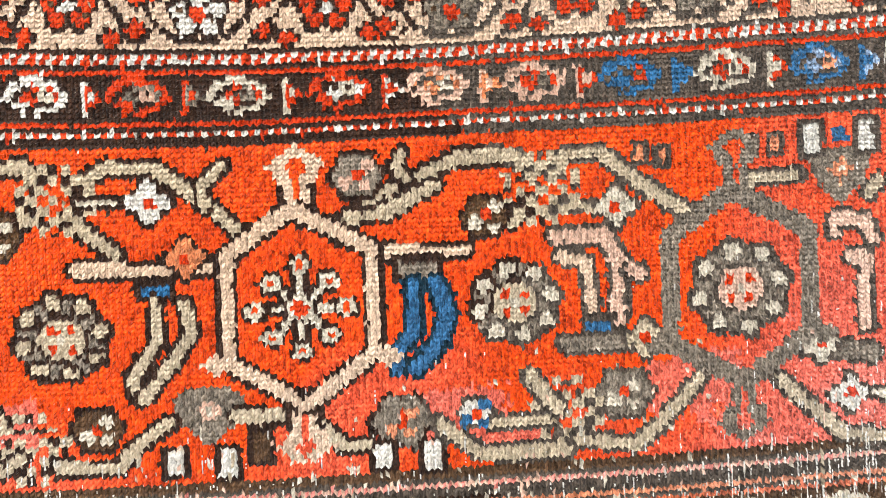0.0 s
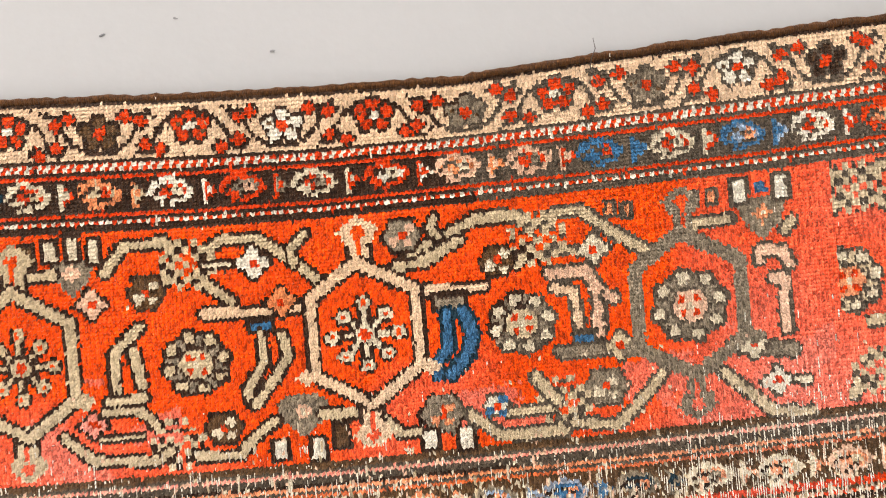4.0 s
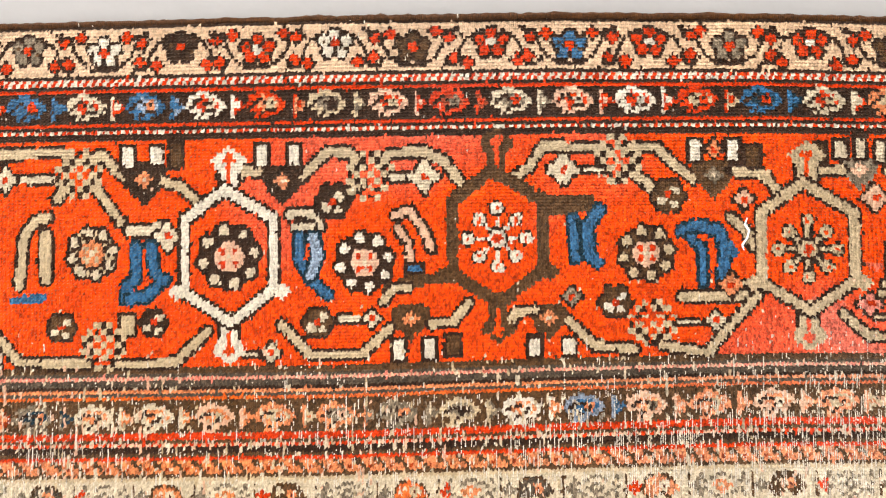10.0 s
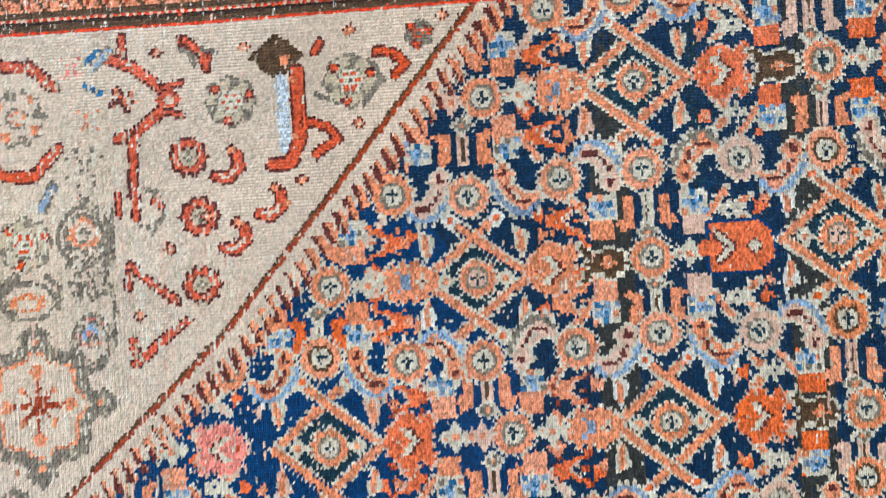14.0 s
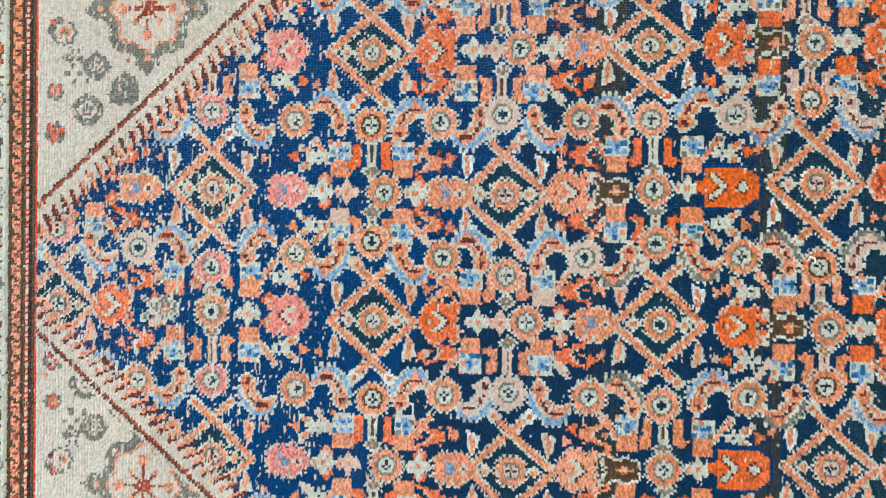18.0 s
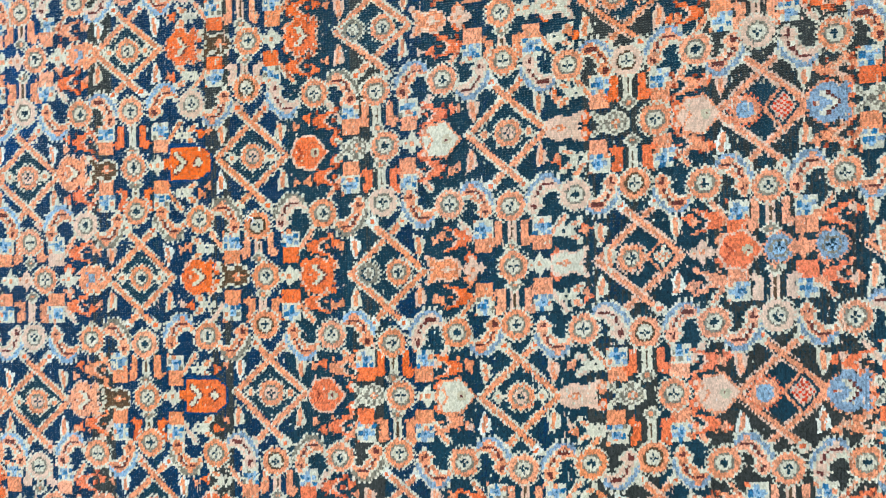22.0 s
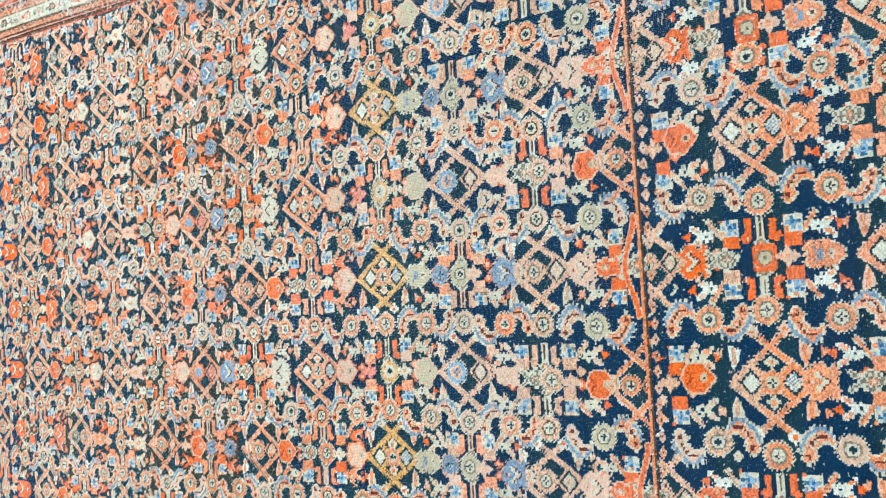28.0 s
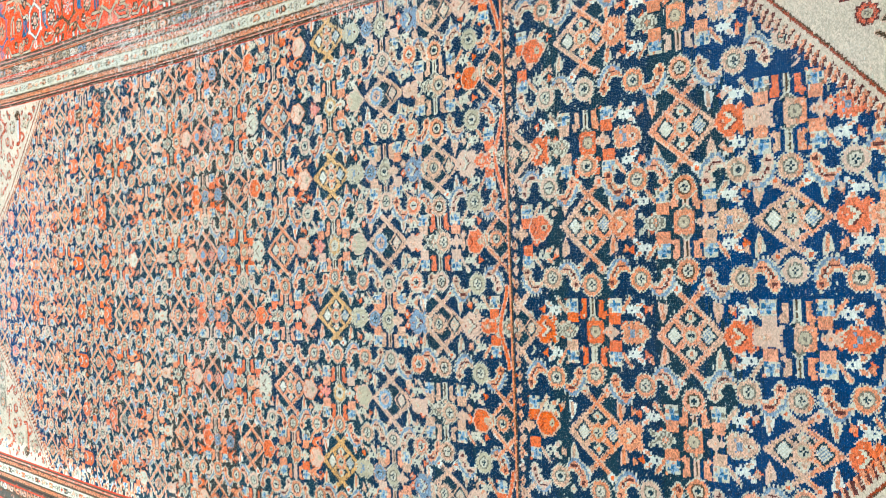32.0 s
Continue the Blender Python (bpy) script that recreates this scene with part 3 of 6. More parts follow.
MED = ((-414, "beige", 1), (-352, "grey", 1), (-284, "white", 1), (-214.5, "blue", 0), (-141, "white", -1), (-75.1, "bistre", 2.5), (-0.8, "beige", -1), (72.0, "pale", 0.5), (140, "grey", -0.5),
       (208, "beige", 1), (278, "white", 1), (348, "bistre", 1), (418, "blue", 1), (488, "beige", 1), (558, "white", 1), (628, "grey", 1), (698, "beige", 1), (768, "bistre", 1), (838, "white", 1))
ros_sets = (("bistre", "white", "pale", "red"), ("bistre", "beige", "pale", "red"), ("grey", "cream", "coral", "red"), ("grey", "white", "beige", "red"), ("beige", "cream", "coral", "red"))
for k in range(len(MED) - 1):
    (xa, da, _), (xb, db, _) = MED[k], MED[k + 1]
    xm = (xa + xb) / 2
    span(xa, xb, xm + (0, -2, 2, 1)[k % 4], xm + (3, 0, 2, -4)[k % 4], ros_sets[(k + 1) % 5], (2, -3, 4, 0)[k % 4])
    legs(xa + 17.5, -1, "blue" if k % 2 else "grey", 1)
    hook(xb - 18, 2, ("beige", "pale", "blue", "cream")[k % 4], 1, 12, foot="blue" if k % 2 else None)
    begin("arm", Z_MAIN)
    arm = db if db not in ("white", "blue") else "pale"
    path([(xa + 11, 8.5), (xa + 24, 9.2)], 2.0, "bistre" if da == "bistre" else "pale", "dark")
    begin("arm", Z_MAIN)
    path([(xb - 12, 6.5 if k % 2 else -9), (xb - 30 + 6 * (k % 2), 6.5 if k % 2 else -9)], 2.0, arm, "dark")
    bud(xm + (13 if k % 2 else -12), 20.3, 1 if k % 2 else -1, "white" if k % 3 else "cream")
    bud(xm + (-13 if k % 3 else 14), -20.5, -1 if k % 3 else 1, "cream")
    posy(xb - 12.5 - 3 * (k % 2), 17.6, 1, ("bistre", "grey", "brown")[k % 3])
    posy(xa + 13.5 + 3 * (k % 2), -18.0, -1, ("grey", "bistre", "brown")[k % 3])
    small_rose(xm - 9, 15.5 if k % 2 else 13.5)
    small_rose(xm + 11, -15.0, 3.4, "bistre", "beige")
inners = {"white": "rosette", "grey": "rosette", "blue": ("beige", 8, True), "bistre": ("white", 8, True), "beige": ("beige", 8, True), "pale": ("cream", 8, True)}
# the stretch of border by the camera, motif by motif
def vine(*pts, w=2.0, dye="beige", edge="dark"):
    begin("vine", Z_MAIN)
    path(list(pts), w, dye, edge)


def piece(name, *pts, w=2.0, dye="beige", edge="dark"):
    begin(name, Z_MAIN)
    path(list(pts), w, dye, edge)


def tab(c, dye="white", w=1.3, h=2.2):
    begin("tab", Z_MAIN)
    x, y = c
    rect(x - w - 0.9, x + w + 0.9, y - h - 0.9, y + h + 0.9, "dark")
    rect(x - w, x + w, y - h, y + h, dye)


def heart(c, dye, up=1, mark="coral", r=5.0):
    begin("posy", Z_MAIN)
    x, y = c
    s = up
    shape([(x - r, y + s * r * 0.5), (x - r * 0.5, y + s * r * 0.8), (x + r * 0.5, y + s * r * 0.8), (x + r, y + s * r * 0.5), (x + r * 0.7, y - s * r * 0.3), (x, y - s * r), (x - r * 0.7, y - s * r * 0.3)], dye)
    lozenge(x, y + s * 0.5, 2.2, 2.0, mark)
    dot(x, y + s * 0.5, "cream", 0.5)


def cross_flower(c, dye="cream", r=2.6):
    begin("small_flower", Z_MAIN)
    x, y = c
    disc(x, y, r + 0.8, "dark", 1, 4, 0.2)
    disc(x, y, r, dye, 1, 4, 0.2)
    dot(x, y, "red", 0.8)


def rose(c, r=4.2, petal="bistre", lobe="cream"):
    small_rose(c[0], c[1], r, petal, lobe)


def bare_band(x0, x1):
    """The plain red ground of the border, before its motifs are drawn."""
    CUR[0] = Z_MAIN
    rect(x0, x1, -27.6, 26.6, "ground")


bare_band(-228, 172)
# between the grey medallion and the ivory one
vine((79.0, 14.3), (85.5, 18.0), (92.1, 21.2), (96.7, 23.3), (105.3, 23.0), (108.8, 19.9))
vine((111.5, 21.1), (114.4, 23.0), (118.9, 22.7), (124.6, 17.8), (132.9, 11.8))
vine((107.6, 15.3), (104.7, 12.7))
piece("bud_stalk", (111.6, 14.4), (118.4, 14.1), w=1.2, dye="beige")
crossing(*(109.5, 17.5), "beige")
cross_flower((120.9, 14.1), "cream")
rose((100.7, 13.7), 3.9)
rose((81.2, 21.3), 4.3, "grey", "pale")
piece("hook", (88.1, 24.3), (87.1, 22.1), (88.8, 20.1), w=1.5)
rosette(*(104.8, -0.4), 7.3, "grey", "cream", "beige", "red", Z_MAIN)
piece("hook", (111.4, 9.9), (119.1, 9.3), (121.2, 5.4), (120.8, -4.2), w=2.4, dye="pale")
piece("hook", (112.1, 6.5), (115.9, 5.5), (116.9, -3.4), w=1.8, dye="ivory")
piece("hook", (122.9, 3.8), (124.2, 3.3), w=2.2, dye="pale")
tab((117.7, -5.1), "blue", 2.0, 1.0)
piece("arm", (112.7, -7.7), (128.2, -8.6), w=2.6, dye="grey")
cross_flower((124.9, -7.6), "beige")
piece("arm", (83.7, 8.7), (97.3, 8.5), w=2.0, dye="ivory")
tab((89.9, 5.9), "grey", 3.0, 1.2)
piece("leg", (89.3, 3.6), (89.1, -4.6), (86.5, -7.3), (86.6, -10.3), w=1.9, dye="blue", edge="deep")
piece("leg", (92.7, 3.5), (94.5, -1.5), (92.6, -6.8), (89.0, -10.8), w=2.3, dye="blue", edge="deep")
tab((124.8, 22.6), "coral", 0.6, 1.2)
tab((128.4, 21.9), "coral", 0.6, 1.2)
vine((141.4, 15.8), (142.9, 17.4), (149.7, 17.3))
tab((142.7, 22.2), "coral", 0.6, 1.2)
tab((146.3, 22.2), "coral", 0.6, 1.2)
heart((156.8, 17.1), "grey", 1, "coral", 5.4)
tab((152.3, 22.7))
tab((161.4, 22.6))
dot(*(156.7, 23.1), "blue", 1.2)
vine((161.3, 13.4), (162.9, 15.1))
piece("hook", (155.3, 7.4), (155.6, 9.7), (160.1, 9.3), (161.8, 5.8), w=2.0, dye="pale")
piece("hook", (157.9, 3.4), (160.3, 3.1), (160.1, -8.6), w=2.0, dye="pale")
piece("arm", (148.3, -10.4), (160.8, -13.2), w=2.8, dye="grey")
cross_flower((152.6, -11.0), "cream")
rose((121.3, -16.7), 4.8, "grey", "cream")
crossing(*(112.3, -19.5), "beige")
vine((106.7, -12.8), (108.8, -16.4), (111.0, -18.5))
vine((113.9, -24.0), (122.8, -25.6), (127.0, -22.0), (133.1, -15.2))
piece("arm", (99.8, -20.1), (109.5, -20.8), w=1.6, dye="beige")
rose((98.1, -18.5), 3.0, "white", "blue")
vine((91.9, -19.6), (98.7, -25.4), (112.0, -25.8))
vine((145.8, -16.3), (155.6, -26.5), (163.6, -27.8))
piece("bud_stalk", (158.6, -19.9), (163.9, -20.4), w=1.2, dye="cream")
cross_flower((157.0, -19.8), "white")
# between the ivory medallion and the beige one
vine((18.3, 18.0), (22.8, 23.3), (31.6, 24.0), (34.3, 20.8))
vine((38.7, 20.7), (43.7, 23.9), (51.0, 23.4), (58.0, 18.2), (63.7, 12.7))
vine((33.1, 16.7), (28.5, 14.1))
vine((37.7, 15.8), (44.7, 10.3))
crossing(*(35.9, 18.7), "beige")
piece("bud_stalk", (39.3, 18.6), (47.3, 18.1), w=1.1, dye="cream")
cross_flower((49.6, 18.3), "white", 2.9)
rose((26.8, 13.5), 4.2)
cross_flower((15.1, 11.6), "pale")
heart((11.6, 17.8), "grey", 1, "pale", 4.6)
tab((7.2, 23.2), "cream")
tab((12.0, 23.7), "cream", 1.0)
tab((16.4, 22.8), "cream", 1.0)
tab((2.4, 22.4), "bistre", 1.2, 2.0)
vine((7.6, 18.3), (1.7, 17.9), (-0.3, 15.3))
piece("hook", (61.1, 23.9), (57.9, 20.7), (58.0, 17.5), w=1.6)
rosette(*(36.1, -2.7), 7.6, "grey", "beige", "beige", "red", Z_MAIN)
piece("hook", (18.9, -7.8), (19.0, 0.9), (22.8, 4.5), (24.7, 6.1), w=2.0, dye="beige")
piece("hook", (23.2, 0.7), (24.4, -6.7), w=2.2, dye="beige")
piece("arm", (17.2, -9.9), (24.6, -9.6), w=1.8, dye="beige")
piece("arm", (16.4, -12.3), (24.0, -12.8), (26.9, -16.3), w=1.8, dye="beige")
piece("arm", (38.5, 8.0), (61.3, 7.4), w=2.0, dye="ivory")
cross_flower((54.9, 9.4), "coral")
tab((50.3, 4.4), "blue", 2.2, 1.1)
piece("leg", (50.1, 2.5), (50.3, -3.9), (46.5, -9.5), (46.8, -12.7), w=1.7, dye="beige")
piece("leg", (54.6, 2.2), (55.5, -2.8), (51.0, -9.1), (47.8, -13.4), w=1.9, dye="beige")
heart((57.6, -16.1), "grey", 1, "pale", 5.6)
piece("arm", (61.6, -16.7), (68.2, -16.9), w=1.8, dye="beige")
tab((52.4, -24.0))
tab((60.1, -24.3))
tab((65.2, -22.2), "bistre", 1.4, 2.4)
rose((40.8, -17.9), 4.2)
crossing(*(30.9, -21.0), "beige")
vine((35.1, -24.1), (43.7, -24.3), (48.0, -19.9), (51.6, -17.2))
vine((7.3, -17.6), (13.0, -23.1), (25.7, -24.3), (29.2, -22.3))
cross_flower((13.5, -15.1), "pink", 2.4)
piece("bud_stalk", (15.3, -18.5), (23.4, -18.6), w=1.2, dye="beige")
rose((86.7, -19.2), 5.0, "grey", "coral")
tab((83.6, -24.9))
tab((91.2, -25.3))
vine((74.1, -18.8), (77.8, -22.8), (81.1, -22.6))
vine((78.5, 14.1), (85.9, 15.3), (92.9, 18.9))
# between the beige medallion and the dark brown one
vine((-71.7, 16.3), (-67.4, 18.9), (-63.7, 24.0), (-50.0, 23.6), (-47.3, 21.7))
vine((-43.8, 23.3), (-36.3, 23.5), (-32.4, 19.6), (-27.9, 16.0))
vine((-42.1, 17.5), (-38.2, 14.6), (-35.5, 9.8))
crossing(*(-45.8, 20.6), "beige")
piece("bud_stalk", (-56.5, 18.3), (-49.6, 18.4), w=1.2, dye="cream")
cross_flower((-58.9, 18.4), "cream", 3.2)
rose((-33.6, 12.0), 4.4)
heart((-22.8, 16.4), "bistre", 1, "grey", 5.4)
tab((-27.1, 22.7))
tab((-18.3, 22.9))
cross_flower((-22.7, 23.1), "coral", 1.6)
tab((-13.5, 21.0), "bistre", 1.4, 2.6)
vine((-18.2, 17.8), (-10.8, 16.8), (-7.7, 12.9))
cross_flower((-15.9, 11.1), "pale", 1.9)
vine((-18.9, 6.9), (-15.1, 3.3), (-13.9, -0.1))
piece("arm", (-65.2, 9.8), (-53.5, 10.4), w=4.6, dye="bistre", edge=None)
piece("leg", (-56.9, 6.7), (-56.2, -3.0), w=2.0, dye="blue", edge="deep")
piece("leg", (-50.4, 8.7), (-53.1, 5.5), (-53.2, -1.8), (-50.9, -3.7), w=2.4, dye="blue", edge="deep")
rosette(*(-39.2, -1.7), 7.2, "bistre", "beige", "pale", "red", Z_MAIN)
piece("hook", (-30.7, 3.6), (-27.2, 5.0), (-21.8, 3.7), (-20.4, -1.1), (-21.3, -9.7), w=2.4, dye="blue", edge="deep")
piece("hook", (-28.7, 2.1), (-25.8, -0.7), (-25.7, -9.4), w=1.6, dye="blue", edge="deep")
piece("hook", (-19.3, 0.2), (-18.1, -2.0), w=2.2, dye="blue", edge=None)
piece("arm", (-30.5, -12.6), (-16.0, -12.5), w=2.6, dye="beige")
cross_flower((-19.0, -9.8), "coral", 2.4)
piece("bud_stalk", (-31.3, -19.2), (-24.5, -19.2), w=1.2, dye="cream")
cross_flower((-22.8, -19.0), "cream", 2.0)
cross_flower((-57.1, -12.2), "grey", 1.9)
rose((-46.7, -13.8), 4.4, "bistre", "white")
crossing(*(-37.9, -19.3), "beige")
vine((-58.0, -18.2), (-51.6, -24.8), (-42.2, -25.8))
vine((-35.5, -25.1), (-24.9, -27.1), (-20.6, -21.7), (-12.9, -12.9))
heart((-62.8, -18.0), "bistre", 1, "coral", 5.0)
tab((-66.1, -24.7))
tab((-58.0, -24.9))
vine((-73.0, -19.8), (-70.8, -16.1), (-66.0, -15.3))
# between the dark brown medallion and the white one
vine((-122.9, 17.6), (-116.5, 23.5), (-111.0, 23.2), (-108.1, 19.8))
vine((-104.2, 19.7), (-101.4, 22.8), (-93.1, 23.3), (-87.8, 20.9), (-83.6, 15.4))
vine((-107.8, 15.9), (-112.0, 13.1))
crossing(*(-105.9, 17.8), "beige")
piece("bud_stalk", (-100.9, 17.3), (-95.4, 17.3), w=1.2, dye="cream")
cross_flower((-92.8, 17.3), "cream", 3.1)
rose((-115.2, 11.7), 4.6, "brown", "cream")
vine((-140.2, 16.7), (-136.6, 19.4), (-132.5, 19.2))
heart((-127.7, 16.2), "brown", 1, "coral", 5.4)
tab((-132.7, 22.8))
tab((-124.8, 22.8))
rosette(*(-107.5, -2.7), 7.6, "brown", "white", "pale", "red", Z_MAIN)
piece("hook", (-125.9, 8.9), (-121.1, 9.4), (-118.4, 6.0), w=2.0, dye="cream")
piece("hook", (-124.6, 5.6), (-120.5, 6.1), w=1.8, dye="cream")
piece("leg", (-123.7, 3.7), (-123.5, -2.3), (-120.9, -6.5), (-116.5, -10.7), w=2.0, dye="blue", edge="deep")
piece("leg", (-120.1, 3.5), (-118.9, -0.5), (-120.8, -5.8), w=2.4, dye="sky", edge="deep")
piece("hook", (-99.8, 8.4), (-96.4, 9.5), (-92.5, 4.1), (-91.2, 0.2), w=1.8, dye="pale")
piece("hook", (-99.3, 5.1), (-96.6, 1.7), (-96.4, -3.0), w=1.6, dye="pale")
tab((-95.1, -4.7), "blue", 1.8, 0.9)
piece("arm", (-101.8, -9.5), (-95.6, -7.5), (-85.4, -6.7), w=3.0, dye="bistre", edge=None)
vine((-102.8, -12.2), (-100.8, -9.5), (-97.0, -9.1))
rose((-119.1, -17.3), 4.2)
piece("bud_stalk", (-113.6, -16.5), (-107.5, -16.6), w=1.2, dye="cream")
cross_flower((-105.7, -16.6), "cream", 1.8)
vine((-128.0, -17.6), (-120.7, -25.3), (-108.4, -25.3), (-101.4, -19.0))
heart((-96.2, -17.3), "bistre", 1, "coral", 5.2)
tab((-99.2, -24.6))
tab((-91.7, -24.6))
tab((-86.0, -23.7), "bistre", 1.4, 2.6)
vine((-91.2, -18.3), (-85.8, -17.9), (-82.2, -13.3))
piece("bud_stalk", (-137.1, -24.6), (-132.3, -24.8), w=1.2, dye="cream")
cross_flower((-130.7, -24.6), "cream", 2.0)
# between the white medallion and the blue one
vine((-208.7, 14.6), (-204.6, 18.0), (-201.4, 24.0), (-182.5, 24.3), (-179.6, 21.7))
vine((-176.2, 21.8), (-172.8, 23.8), (-169.1, 19.9), (-166.3, 17.4))
vine((-175.3, 17.2), (-170.9, 11.4), (-167.9, 7.5))
vine((-181.5, 17.1), (-184.1, 13.1))
crossing(*(-178.4, 18.9), "beige")
piece("bud_stalk", (-194.1, 18.2), (-185.0, 18.0), w=1.2, dye="cream")
cross_flower((-197.2, 18.0), "cream", 2.4)
heart((-162.1, 17.1), "brown", 1, "coral", 6.0)
tab((-166.2, 22.6))
tab((-159.0, 23.1))
tab((-154.3, 23.2), "bistre", 1.4, 2.6)
vine((-157.3, 17.1), (-153.1, 15.9), (-148.1, 11.6))
rosette(*(-175.3, 0.2), 6.8, "beige", "cream", "coral", "beige", Z_MAIN)
piece("hook", (-193.5, -7.0), (-192.6, 4.5), (-189.5, 8.4), (-186.3, 9.2), w=2.2, dye="beige")
piece("hook", (-187.0, 4.6), (-186.9, -5.5), w=3.0, dye="beige")
piece("arm", (-165.8, 5.6), (-156.8, 6.2), w=2.4, dye="cream")
cross_flower((-156.3, 4.1), "cream", 2.8)
piece("leg", (-164.3, 1.7), (-164.1, -5.7), (-166.7, -7.8), (-166.9, -10.9), w=2.2, dye="blue", edge="deep")
piece("leg", (-160.4, 1.8), (-159.7, -4.2), (-157.1, -6.2), (-161.7, -10.4), (-165.8, -10.9), w=2.4, dye="blue", edge="deep")
rose((-159.8, -16.8), 3.8, "brown", "cream")
rose((-182.9, -17.6), 4.0)
tab((-166.3, -17.3), "beige", 1.6, 2.2)
crossing(*(-172.3, -22.2), "beige")
vine((-199.5, -19.3), (-193.7, -26.0), (-176.3, -26.6))
vine((-168.7, -26.8), (-154.2, -26.5), (-151.6, -23.8), (-146.3, -18.9))
heart((-204.1, -19.0), "bistre", 1, "coral", 4.6)
tab((-207.2, -25.0))
tab((-199.5, -25.7))
rose((-218.3, -21.9), 4.0, "pink", "coral")
piece("arm", (-195.0, -10.8), (-187.4, -10.2), w=2.0, dye="blue", edge=None)

for x, dye, y in MED:
    turtle(x, y, dye if dye != "pale" else "ivory", inners[dye])

# madder that has run to pink, in patches
py_, px_ = np.mgrid[0:int(84 / CH), 0:NX]
bx, by = XL + (px_ + 0.5) * CW, YT - (py_ + 0.5) * CH
blot = np.sin(bx / 5.1 + 1.7 * np.sin(by / 4.0)) + np.sin(by / 3.7 + 1.3 * np.sin(bx / 7.3))
run = ((abs(bx - 128) < 42) & (by < -5)) | ((abs(bx - 16) < 16) & (by < -4)) | ((bx < -200) & (bx > -236))
head = D[:int(84 / CH)]
head[(head == ID["ground"]) & run & (blot + 0.5 * rng.rand(*blot.shape) > 0.75)] = ID["rose"]

# the dark wool of the border turns to a lighter umber along one stretch
fade_x = XL + (np.arange(NX) + 0.5) * CW
warm = (fade_x[None, :] + 10 * np.sin(np.arange(NY)[:, None] * CH / 9.0)) > 100
strip = D[:int(90 / CH)]
strip[(strip == ID["dark"]) & warm[:int(90 / CH)]] = ID["umber"]

# the other three sides repeat the bands of the first, mitred at the corners
jj, ii = np.mgrid[0:NY, 0:NX]
XC, YC = XL + (ii + 0.5) * CW, YT - (jj + 0.5) * CH
dt, db_, dl, dr = YT - YC, YC - YB, XC - XL, XR - XC
near = np.minimum(np.minimum(dt, db_), np.minimum(dl, dr))
STRIP = int(127 / CH)
ring_zone = P[:STRIP + 2].copy()
ring_zone = np.zeros(STRIP + 2, np.int32)
for a, b, z in BANDS:
    ring_zone[band_rows(a, b)] = z
top_d = D[:STRIP + 2].copy()
other = (near < 127) & (near != dt)
deep_i = np.minimum((near / CH).astype(int), STRIP + 1)
along_k = np.where(near == db_, XR - XC, np.where(near == dl, YT - YC + 320, YT - YC + 450))
along = (along_k / CW).astype(int) % NX
D[other] = top_d[deep_i[other], along[other]]
P[other] = ring_zone[deep_i[other]]

# ---- field ----
inner = near >= 127
D[inner], P[inner] = ID["navy"], Z_FIELD
# signed distance to the four slanting edges, positive inside the field
corner_lines = (((-134, -74, -202, -154), (-202, -154, -286, -232)), ((-286, -273, -212, -338), (-212, -338, -136, -418)), ((525, -73, 690, -243),), ((525, -418, 690, -262),))
edge_d = []
for lines in corner_lines:
    d_all = []
    for ax, ay, bx, by in lines:
        nx_, ny_ = by - ay, -(bx - ax)
        ln = math.hypot(nx_, ny_)
        d = ((XC - ax) * nx_ + (YC - ay) * ny_) / ln
        mid = ((215 - ax) * nx_ + (-245 - ay) * ny_) / ln
        d_all.append(d if mid > 0 else -d)
    edge_d.append((np.max(d_all, axis=0) - 5.8, ((XC - ax) * (bx - ax) + (YC - ay) * (by - ay)) / ln))
in_corner = [inner & (d < 0) for d, _ in edge_d]
field_mask = inner & ~np.any(in_corner, axis=0)
# dark teal and near-black bands of uneven dye across the field
shade_cols = np.interp(np.arange(NX), np.arange(0, NX, 18), rng.rand(len(range(0, NX, 18))))
tealish = (shade_cols[None, :] + 0.25 * rng.rand(NY, NX) + 0.25 * np.sin(XC / 70) + 0.3 * (XC > -40) - 0.3 * (XC > 310)) > 0.68
tealish &= (XC > -150) & (XC < 560)
D[field_mask & tealish] = ID["deep"]
bright = (XC < -150 + 25 * np.sin(YC / 40)) | (XC > 541 + 12 * np.sin(YC / 17) + 18 * rng.rand(1, NX))
D[field_mask & bright] = ID["royal"]
brownish = np.zeros((1, NX))
for x0, x1 in ((-108, -98), (-60, -50), (-4, 7), (78, 101), (117, 168), (186, 196)):
    brownish += (XC[:1] > x0) & (XC[:1] < x1)
D[field_mask & (brownish > 0) & (0.55 * rng.rand(1, NX) + 0.25 * rng.rand(NY, NX) + 0.3 * np.sin(YC / 33.0) > 0.18)] = ID["olive"]
CLIP[0] = field_mask


def speckle(x, y, r, dye="cream", squash=1.0):
    """Single pale knots round a flower, like stitches."""
    (x, y), r = zx(x, y), zs(r)
    got = window_of(x - r - 2, x + r + 2, y - r - 2, y + r + 2)
    if got:
        sl, X, Y = got
        d = np.hypot(X - x, (Y - y) * squash)
        on = (np.floor(X) + np.floor((YT - Y) / CH)) % 2 == 0
        ink(sl, (d > r - 0.35) & (d <= r + 0.95) & on, dye)


